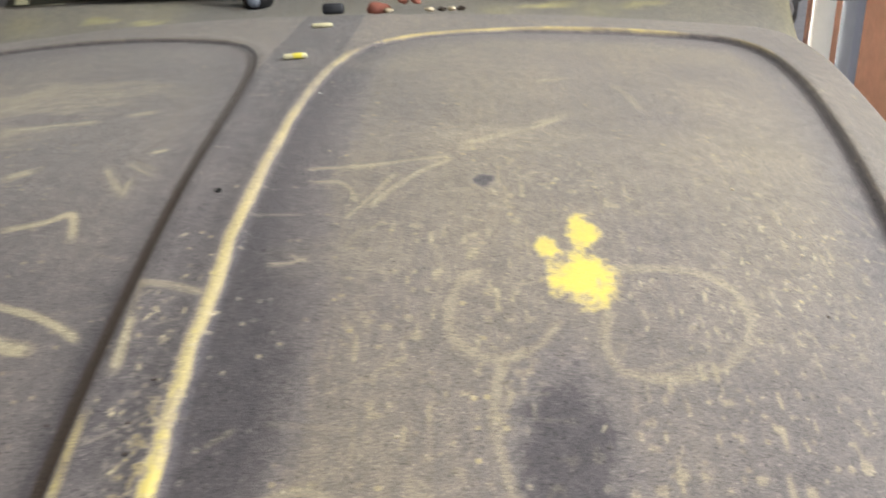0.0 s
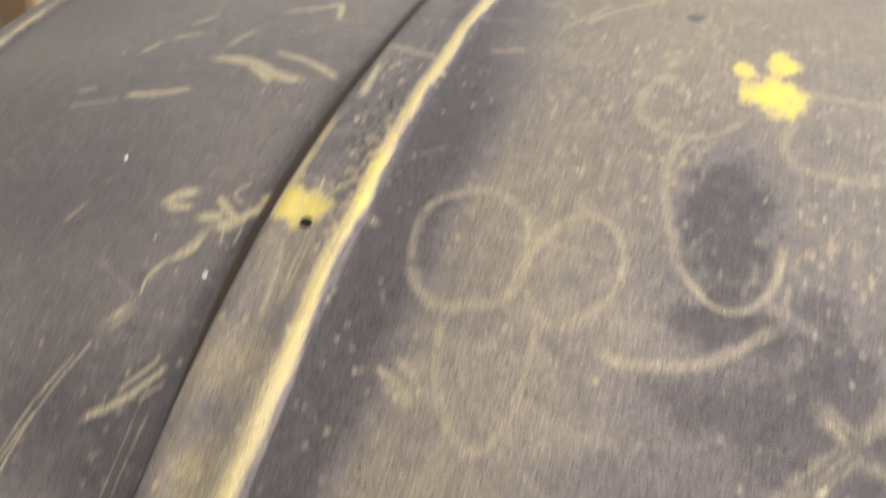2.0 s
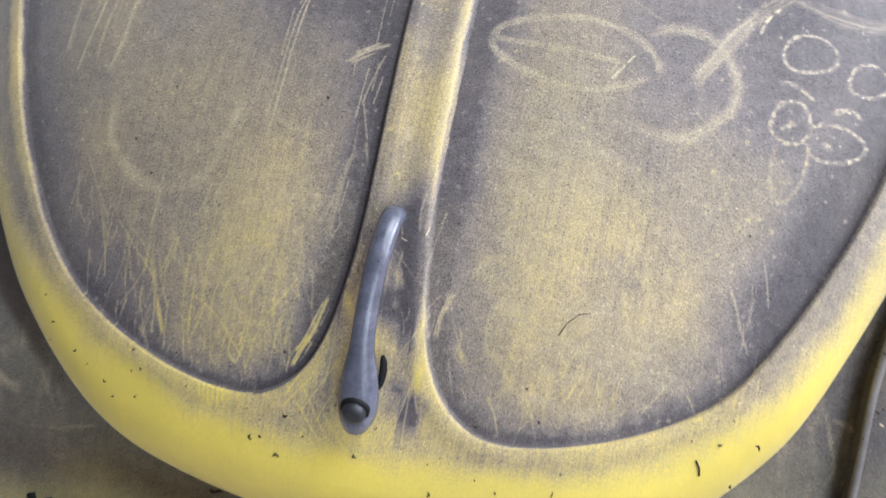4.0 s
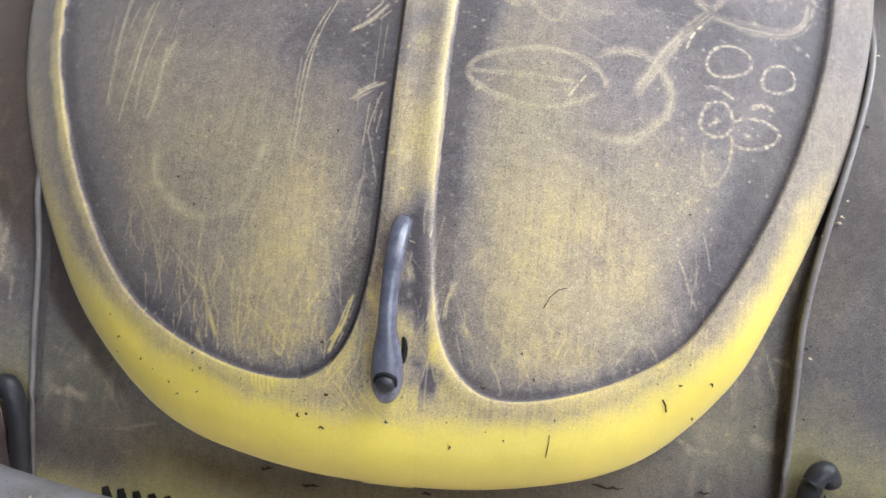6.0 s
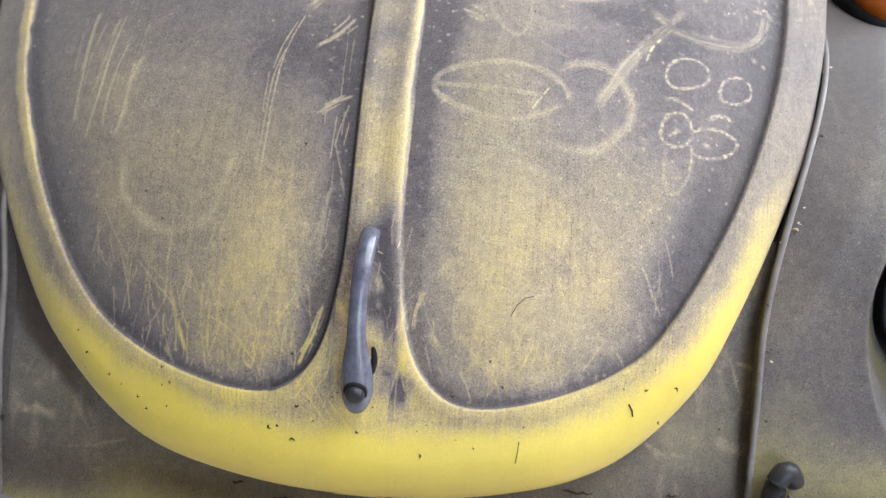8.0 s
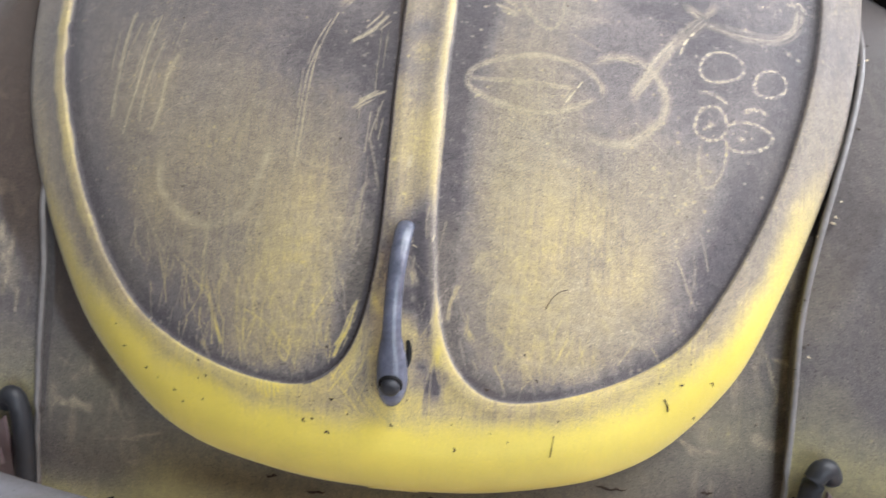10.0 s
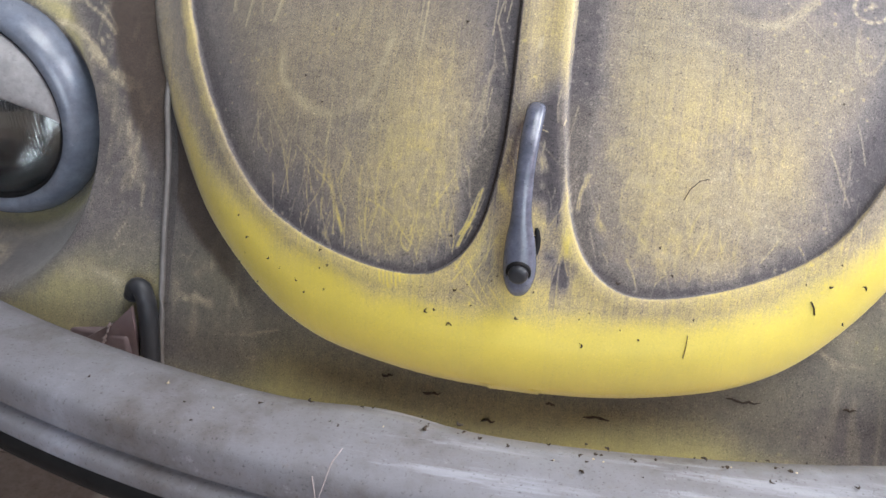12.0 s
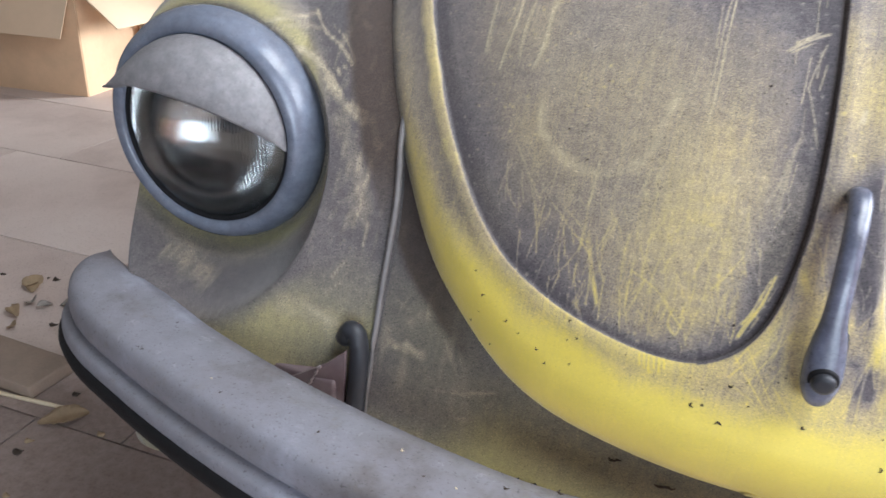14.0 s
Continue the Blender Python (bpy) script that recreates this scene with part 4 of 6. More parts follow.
line([(-0.158, 0.479), (-0.148, 0.447), (-0.141, 0.431)], 1.95, 0.36)
line([(-0.1482, 0.4494), (-0.1418, 0.4313)], 1.17, 0.47)
line([(-0.2668, 0.4979), (-0.2682, 0.4858), (-0.2779, 0.4758)], 0.68, 0.58)
line([(-0.160, 0.433), (-0.153, 0.424)], 1.47, 0.42)
line([(-0.1224, 0.4561), (-0.1031, 0.4455), (-0.0922, 0.4333), (-0.0827, 0.4250)], 0.67, 0.47)
line([(-0.0907, 0.4373), (-0.0928, 0.4277), (-0.0869, 0.4208), (-0.0831, 0.4313)], 0.95, 0.53)
line([(-0.0802, 0.4545), (-0.0823, 0.4330)], 0.67, 0.42)
line([(-0.0945, 0.4395), (-0.0974, 0.4282)], 0.67, 0.42)
line([(-0.1079, 0.4486), (-0.1041, 0.4167)], 0.48, 0.37)
line([(-0.073, 0.466), (-0.073, 0.442)], 1.42, 0.32)
line([(-0.066, 0.486), (-0.067, 0.450)], 2.36, 0.27)
line([(-0.056, 0.499), (-0.055, 0.459)], 1.88, 0.21)
line([(-0.1138, 0.4323), (-0.1004, 0.4169)], 0.48, 0.37)
line([(-0.0755, 0.4381), (-0.0795, 0.4180)], 0.57, 0.36)
line([(-0.1286, 0.4438), (-0.1228, 0.4159)], 0.48, 0.37)
line([(-0.054, 0.451), (-0.056, 0.435)], 1.42, 0.34)
line([(-0.033, 0.467), (-0.038, 0.448), (-0.044, 0.436), (-0.049, 0.425)], 1.41, 0.95)
line([(-0.0354, 0.4641), (-0.0425, 0.4439), (-0.0478, 0.4334)], 0.75, 0.84)
line([(-0.0302, 0.4629), (-0.0352, 0.4499)], 0.66, 0.73)
line([(-0.0383, 0.4403), (-0.0439, 0.4281)], 0.75, 0.73)
line([(-0.1071, 0.4046), (-0.1054, 0.3960)], 0.87, 0.89)
line([(-0.1039, 0.4048), (-0.1020, 0.3942)], 0.87, 0.89)
line([(-0.1007, 0.4049), (-0.0988, 0.3924)], 0.87, 0.89)
line([(-0.0975, 0.4051), (-0.0957, 0.3953)], 0.87, 0.89)
line([(-0.0943, 0.4053), (-0.0924, 0.3935)], 0.87, 0.89)
line([(-0.0911, 0.4055), (-0.0893, 0.3965)], 0.86, 0.89)
line([(-0.161, 0.396), (-0.141, 0.399)], 4.41, 0.47)
line([(0.0303, 0.4422), (0.0273, 0.4171), (0.0272, 0.3853)], 1.03, 0.53)
line([(0.032, 0.438), (0.030, 0.422)], 1.87, 0.63)
line([(0.042, 0.483), (0.037, 0.467), (0.036, 0.456)], 1.58, 0.65)
line([(0.0384, 0.4739), (0.0363, 0.4638)], 0.93, 0.53)
line([(-0.001, 0.575), (-0.002, 0.563)], 1.89, 0.58)
line([(0.007, 0.489), (0.011, 0.478)], 2.80, 0.53)
line([(0.008, 0.470), (0.012, 0.466)], 2.33, 0.44)
line([(0.011, 0.448), (0.015, 0.439)], 3.27, 0.53)
line([(-0.020, 0.468), (-0.013, 0.454)], 2.34, 0.58)
line([(0.050, 0.451), (0.056, 0.444)], 3.73, 0.44)
line([(0.0271, 0.4248), (0.0190, 0.3931)], 0.75, 0.42)
line([(-0.015, 0.500), (-0.019, 0.480)], 1.87, 0.42)
line([(-0.0508, 0.4150), (-0.0230, 0.3838)], 0.57, 0.53)
line([(-0.0424, 0.4194), (-0.0188, 0.3861)], 0.47, 0.47)
line([(-0.0259, 0.4284), (-0.0499, 0.3994)], 0.57, 0.53)
line([(-0.0177, 0.4328), (-0.0369, 0.4003)], 0.47, 0.53)
line([(-0.0241, 0.4013), (-0.0057, 0.3813)], 0.57, 0.53)
line([(-0.0328, 0.4356), (-0.0482, 0.4073)], 0.66, 0.58)
line([(-0.0174, 0.4173), (-0.0298, 0.3892)], 0.47, 0.47)
line([(-0.0475, 0.3957), (-0.0319, 0.3890)], 0.47, 0.42)
line([(0.055, 0.501), (0.063, 0.492)], 6.53, 0.53)
line([(0.058, 0.506), (0.053, 0.491)], 3.26, 0.47)
line([(0.051, 0.507), (0.064, 0.504)], 3.73, 0.32)
line([(0.072, 0.509), (0.095, 0.500)], 4.68, 0.21)
line([(0.070, 0.485), (0.088, 0.471)], 6.54, 0.21)
line([(0.149, 0.471), (0.159, 0.460)], 3.80, 0.32)
# a dustier strip along the rib's right side, pale flecks over the upper right panel
blob(0.046, 0.865, 0.022, 0.055, -0.055, 1.5)
blob(0.043, 0.74, 0.014, 0.07, -0.05, 1.4)
fleck = smooth01(value_noise(LX, LU * 0.6, 300, 81), 0.72, 0.92) * smooth01(value_noise(LX, LU, 16, 82), 0.25, 0.75) * smooth01(LX, 0.03, 0.12) * smooth01(LU, 0.70, 0.80) * smooth01(-LU, -1.12, -0.96)
SMEAR = np.maximum(SMEAR, 0.42 * fleck)
CLEAN += 0.12 * fleck
# dark dust round the handle and its ends, its left-hand shade painted in
CLEAN -= np.where(LX > 0.003, 0.34, 0.26) * (~pin) * smooth01(0.028 + 0.3 * np.clip(0.44 - LU, 0, 1) - ax_, 0, 0.006) * smooth01(LU, 0.385, 0.42) * smooth01(0.56 - LU, 0, 0.04) * (0.45 + 0.8 * value_noise(LX, LU, 60, 84))
CLEAN -= 0.10 * (~pin) * (ax_ < 0.03) * smooth01(LU, 0.76, 0.84)
# a crust of bare flakes on the rib above the drilled hole, a bare strip by its left edge
crust = (~pin) * smooth01(value_noise(LX, LU, 420, 85), 0.50, 0.72) * smooth01(LX + 0.15 * (LU - 0.80), -0.004, 0.014) * smooth01(LU, 0.782, 0.80) * smooth01(0.885 - LU, 0, 0.05) * (ax_ < 0.024)
CLEAN += 0.30 * crust
strip = (~pin) * (LX < 0) * smooth01(-signed, 0.0010, 0.0022) * smooth01(signed, -0.0075, -0.0045) * (smooth01(LU, 0.775, 0.79) * smooth01(0.865 - LU, 0, 0.025) + 0.5 * smooth01(LU, 0.893, 0.903) * smooth01(0.93 - LU, 0, 0.02)) * (ax_ < 0.03)
CLEAN += 0.36 * strip * (0.5 + 0.6 * value_noise(LX, LU, 150, 86))
blob(0.012, 0.520, 0.013, 0.016, -0.20, 1.3)
blob(0.016, 0.455, 0.007, 0.040, -0.12, 1.2)
blob(0.020, 0.405, 0.012, 0.016, -0.13, 1.0)
blob(-0.040, 0.475, 0.016, 0.030, -0.16, 1.1)
# hair-fine scratches over the lower panels and the foot of the rib
rs = random.Random(17)
for k in range(330):
    x, u = rs.uniform(-0.24, 0.24), rs.uniform(0.405, 0.52)
    if k % 3 == 0:
        x, u = rs.uniform(-0.20, -0.05), rs.uniform(0.41, 0.50)
    q, ln, bend = rs.gauss(1.66, 0.32), rs.uniform(0.008, 0.034), rs.uniform(-0.0015, 0.0015)
    c_, s_ = math.cos(q), math.sin(q)
    line([(x, u), (x + c_ * ln / 2 - s_ * bend, u + s_ * ln / 2 + c_ * bend), (x + c_ * ln, u + s_ * ln)], rs.uniform(0.5, 0.9), rs.uniform(0.12, 0.40))
for k in range(70):
    x, u = rs.uniform(-0.34, 0.34), rs.uniform(0.62, 1.2)
    q, ln = rs.uniform(-0.5, 0.7), rs.uniform(0.006, 0.04)
    line([(x, u), (x + math.cos(q) * ln, u + math.sin(q) * ln)], rs.uniform(0.5, 1.6), rs.uniform(0.05, 0.16))
# short dashes picked out of the dust on the upper right, flakes along the rib
for k in range(75):
    x, u = rs.gauss(0.275, 0.045), rs.gauss(0.90, 0.05)
    if 0.05 < x < 0.37:
        line([(x, u), (x + rs.uniform(-0.002, 0.002), u + rs.uniform(0.001, 0.006))], rs.uniform(0.5, 0.95), rs.uniform(0.35, 0.7))
for k in range(60):
    x, u = rs.uniform(-0.016, 0.017), rs.gauss(0.86, 0.055)
    q, ln = rs.uniform(0, 3.1), rs.uniform(0.001, 0.005)
    line([(x, u), (x + math.cos(q) * ln, u + math.sin(q) * ln)], rs.uniform(0.5, 1.2), rs.uniform(0.4, 1.0))
# the step's shade left of the rib, painted as a dark grimy seam
seam = (LX < 0) * (ax_ < 0.07) * smooth01(signed, -0.0022, -0.0006) * smooth01(-signed, -0.0072, -0.0040)
CLEAN, SMEAR = CLEAN * (1 - seam) - 0.03 * seam, SMEAR * (1 - seam)
GRIME_SHADE = 0.92 * (LX < 0) * (ax_ < 0.07) * smooth01(signed, -0.0016, -0.0002) * smooth01(-signed + 0.0050 * smooth01(LU, 0.66, 0.78), -0.0036, -0.0016) * smooth01(LU, 0.40, 0.46) * (0.55 + 0.45 * smooth01(LU, 0.60, 0.72)) * smooth01(1.235 - LU, 0, 0.06)
# shade painted round the outer edge where the fender tucks in
GRIME_SHADE += 0.80 * (LX < 0) * smooth01(0.0125 - edge - 0.003 * value_noise(LX, LU, 50, 87), 0, 0.009) * smooth01(LU, 0.40, 0.56)
# darker in the hollow along the panels' lower and outer edges
seam = (ax_ > 0.05) * smooth01(signed, -0.0005, 0.0012) * smooth01(-signed, -0.0095, -0.0045) * (0.55 + 0.4 * value_noise(LX, LU, 60, 72))
CLEAN, SMEAR = CLEAN * (1 - 0.8 * seam), SMEAR * (1 - 0.8 * seam)
CLEAN, SMEAR = np.clip(CLEAN, 0, 1), np.clip(SMEAR, 0, 1)
lid = lid_point(LX, LU, lift)
down = np.array([0, S2, -S2])
# a folded skirt round the edge
ringi = [(0, j) for j in range(NX)] + [(i, NX - 1) for i in range(1, NU)] + [(NU - 1, j) for j in range(NX - 2, -1, -1)] + [(i, 0) for i in range(NU - 2, 0, -1)]
rim = np.array([lid[i, j] for i, j in ringi])
bonnet = grid("bonnet", lid, PAINT, car, "dusty yellow bonnet lid with two sunken panels, drawings rubbed into the dust", clean=CLEAN, smear=SMEAR, grime_shade=GRIME_SHADE)
skirt = np.stack([rim, rim + down * 0.014, rim + down * 0.026 + np.array([0, 0.002, 0]), rim * np.array([0.975, 1, 1]) + down * 0.030 + np.array([0, 0.006, 0])])
grid("folded_edge", skirt, PAINT, bonnet, "folded yellow lower edge of the lid", loop=True, clean=np.repeat(np.array([CLEAN[i, j] for i, j in ringi])[None], 4, 0) * np.array([1, .9, .7, .4])[:, None], grime_shade=np.repeat(np.array([GRIME_SHADE[i, j] for i, j in ringi])[None], 4, 0))


def on_lid(x, u, lift=0.0):
    return lid_point(np.array(float(x)), np.array(float(u)), lift)


def lid_frame(x, u):
    """Axes on the lid: across, up the lid, out of it."""
    p = on_lid(x, u)
    t = on_lid(x, u + 0.002) - on_lid(x, u - 0.002)
    t /= np.linalg.norm(t)
    a = on_lid(x + 0.002, u) - on_lid(x - 0.002, u)
    a /= np.linalg.norm(a)
    return p, a, t, np.cross(a, t)


# bonnet handle: a bowed bar with a wider foot that holds the push button
rings = []
for k, (u, h, hw, ht, dx) in enumerate(spline([(0.5262, -0.006, 0.0064, 0.0048, 0.0012), (0.5266, 0.004, 0.0074, 0.0056, 0.0012), (0.5245, 0.0135, 0.0080, 0.0060, 0.0010), (0.515, 0.0215, 0.0080, 0.0060, 0.0006),
                                              (0.497, 0.0268, 0.0078, 0.0060, -0.0006), (0.474, 0.0275, 0.0076, 0.0060, -0.0014), (0.452, 0.0245, 0.0082, 0.0062, -0.0014), (0.436, 0.0205, 0.0102, 0.0076, -0.0008),
                                              (0.423, 0.0165, 0.0116, 0.0094, -0.0003), (0.412, 0.0135, 0.0114, 0.0104, 0.0), (0.4045, 0.011, 0.0092, 0.0094, 0.0), (0.4010, 0.008, 0.0050, 0.0066, 0.0)], 60)):
    u = 0.4010 + (u - 0.4010) * 0.93
    p, a, t, nrm = lid_frame(dx, u)
    rings.append((p + nrm * h, a, nrm, hw * (0.86 + 0.14 * smooth01(0.45 - u, 0, 0.02)), ht))
bar = []
for k, (c, a, nrm, hw, ht) in enumerate(rings):
    tang = rings[min(k + 1, len(rings) - 1)][0] - rings[max(k - 1, 0)][0]
    tang /= np.linalg.norm(tang)
    out = np.cross(tang, a)
    out *= 1 if out @ nrm > 0 or k < 6 else -1
    bar.append([Vector(c + a * hw * math.copysign(abs(math.cos(w)) ** 0.85, math.cos(w)) + out * ht * math.sin(w)) for w in np.linspace(0, 2 * math.pi, 24, endpoint=False)])
handle = loft("handle", bar, HANDLEGREY, bonnet, "scuffed blue-grey bowed metal handle")
p, a, t, nrm = lid_frame(0.0, 0.418)
axis = (nrm * 0.86 - t * 0.5)
axis /= np.linalg.norm(axis)


def disc(name, centre, axis, prof, mat, parent, label=""):
    ax = Vector(axis).normalized()
    b = ax.cross(Vector((1, 0, 0))).normalized()
    c = ax.cross(b)
    q = np.linspace(0, 2 * math.pi, 28, endpoint=False)
    return loft(name, [[Vector(centre) + ax * d + r * (math.cos(w) * b + math.sin(w) * c) for w in q] for r, d in prof], mat, parent, label)


bc = p + nrm * 0.0215 - t * 0.005
disc("button_collar", bc, axis, [(0.0088, -0.004), (0.0088, 0.0015), (0.0080, 0.0022)], RUBBER, handle, "black rubber collar")
disc("push_button", bc, axis, [(0.0070, -0.002), (0.0070, 0.0045), (0.0062, 0.0062), (0.004, 0.0068)], DARKGREY, handle, "dark round push button")
tube("handle_gasket", [on_lid(0.0104 - 0.0001 * k * k, 0.428 + 0.0024 * k, 0.009) for k in range(-4, 5)], [0.0010, 0.0020, 0.0022, 0.0024, 0.0024, 0.0024, 0.0022, 0.0020, 0.0010], RUBBER, handle, "black rubber gasket edge")
# black discs stand in for the dark inside the drilled holes
disc("screw_hole", on_lid(-0.0015, 0.7805, -0.0008), lid_frame(0, 0.78)[3], [(0.0029, 0), (0.0029, 0.0014), (0.0019, 0.0009)], HOLE_SHADE, bonnet, "black drilled screw hole")
disc("screw_hole", on_lid(-0.003, 0.988, -0.0008), lid_frame(0, 0.988)[3], [(0.0019, 0), (0.0019, 0.0014), (0.001, 0.0009)], HOLE_SHADE, bonnet, "small black drilled hole")


def rub(x, z, pts, half):
    """How far a finger's stroke of that half width covers each place of a panel."""
    p = spline(pts, 6 * len(pts)) if len(pts) > 2 else np.array(pts)
    d = polyline_distance(x, z, p) * (0.75 + 0.6 * value_noise(x, z, 120, 44))
    return smooth01(-d, -1.5 * half, -0.3 * half) * (0.30 + 0.55 * value_noise(x, z, 260, 45) + 0.45 * value_noise(x * 3, z, 90, 46))


# ---- front apron below the lid ----
def apron_y(x, z):
    return -0.009 + 0.45 * (z - 0.473) + 0.12 * x * x - 0.6 * np.clip(0.44 - z, 0, 1) ** 2 * -4


xs, zs = np.linspace(-0.342, 0.335, 420), np.linspace(0.372, 0.700, 210)
AX, AZ = np.meshgrid(xs, zs)
# paler low down: colour lifted to offset the lid's and bumper's shade
ac = 0.10 + 0.15 * smooth01(0.27 - np.abs(AX), 0, 0.08) * smooth01(0.545 - AZ, 0, 0.04) + 0.24 * value_noise(AX + 3, AZ, 11, 41) ** 2 + 0.75 * smooth01(0.480 - AZ - 0.035 * value_noise(AX + 2, AZ, 14, 43), -0.02, 0.05)
asm = 0.30 * smooth01(value_noise(AX * 4 + 5, AZ, 36, 46), 0.62, 0.9) * smooth01(np.abs(AX), 0.20, 0.28)
for pts, half, am in (
    (((0.302, 0.607), (0.308, 0.591), (0.314, 0.574), (0.310, 0.564)), 0.0012, 0.34), (((0.312, 0.603), (0.323, 0.600), (0.329, 0.579), (0.329, 0.556)), 0.0022, 0.30),
    (((0.316, 0.596), (0.320, 0.565)), 0.006, 0.20), (((0.300, 0.542), (0.315, 0.538), (0.330, 0.544)), 0.006, 0.30), (((0.293, 0.599), (0.299, 0.577)), 0.003, 0.18),
    (((0.323, 0.600), (0.308, 0.604)), 0.0015, 0.25), (((-0.315, 0.558), (-0.298, 0.550)), 0.0008, 0.30), (((-0.310, 0.551), (-0.305, 0.560)), 0.0006, 0.30),
    (((-0.309, 0.520), (-0.298, 0.525), (-0.287, 0.520)), 0.003, 0.25), (((-0.265, 0.537), (-0.247, 0.510)), 0.0012, 0.20), (((-0.236, 0.502), (-0.215, 0.507)), 0.0016, 0.35),
    (((-0.265, 0.497), (-0.238, 0.500)), 0.0012, 0.22), (((-0.282, 0.554), (-0.298, 0.543)), 0.006, 0.16), (((-0.313, 0.523), (-0.284, 0.520)), 0.004, 0.24),
    (((-0.246, 0.481), (-0.230, 0.482)), 0.002, 0.20), (((-0.251, 0.531), (-0.245, 0.518)), 0.001, 0.25), (((0.235, 0.539), (0.251, 0.530)), 0.002, 0.30),
    (((0.237, 0.537), (0.247, 0.527)), 0.0012, 0.30), (((0.259, 0.531), (0.267, 0.530)), 0.002, 0.25)):
    asm += 1.7 * am * rub(AX, AZ, pts, half)
# brown shade painted in the gap beside the lid's left flank
agap = np.abs(AX) - np.interp((apron_y(AX, AZ) + AZ) * S2, us, left_side)
gap_shade = 0.75 * (AX < 0) * smooth01(0.040 - agap - 0.006 * value_noise(AX, AZ, 50, 62), 0, 0.012) * smooth01(-AX, 0.22, 0.28)
apron = grid("front_apron", np.stack([AX, apron_y(AX, AZ), AZ], -1), BODY, car, "grimy olive-yellow front apron under the bonnet", flip=False, clean=np.clip(ac, 0, 1), smear=np.clip(asm, 0, 0.7), grime_shade=gap_shade)
# solid black lozenges painted as the dark inside the louvre slots
for k in range(7):
    x = -0.252 + 0.0145 * k
    z = 0.441
    pts = [(x - 0.004, apron_y(x, z + 0.010) - 0.0006, z + 0.010), (x, apron_y(x, z) - 0.0016, z), (x + 0.002, apron_y(x, z - 0.010) - 0.0006, z - 0.010)]
    tube("horn_slot", pts, [0.0030, 0.0045, 0.0030], HOLE_SHADE, apron, "black horn louvre slot", 10, 1.0)


# ---- fenders with headlights ----
HUB = (0.56, 0.30)


def fender_radius(deg):
    return 0.600 + 0.034 * np.exp(-((deg - 50) / 20.0) ** 2)


def inner_x(deg):
    return 0.322 + 0.014 * smooth01(deg, 12, 0) + 0.085 * smooth01(deg, 32, 68) + 0.05 * smooth01(deg, 68, 110)


XC = 0.535
LAMP = np.array([0.528, 0.0, 0.667])


def fender_point(deg, f, out=0.0):
    """deg: round the wheel from level ahead to the rear; f from 0 at the inner seam over 0.5 at the crown to 1 at the flank."""
    xin = inner_x(deg) + out * (0.003 - 0.009 * smooth01(deg, 38, 48))
    s0 = np.clip((XC - xin) / 0.30, 0, 0.98)
    a = np.where(f < 0.5, -np.arcsin(s0) * (1 - 2 * f), (2 * f - 1) * math.pi / 2)
    wx = np.where(f < 0.5, 0.30, 0.086 + 0.034 * smooth01(deg, 10, 26) + 0.09 * smooth01(deg, 25, 85))
    hr = np.where(f < 0.5, 0.055, 0.20)
    x = XC + wx * np.sin(a)
    r = fender_radius(deg) - hr * (1 - np.cos(a))
    # on one side the edge tucks in under the lid
    r = r - out * 0.012 * smooth01(-f, -0.16, 0.0) * smooth01(deg, 38, 46)
    t = np.radians(deg)
    return np.stack([x, HUB[0] - r * np.cos(t), HUB[1] + r * np.sin(t)], -1)


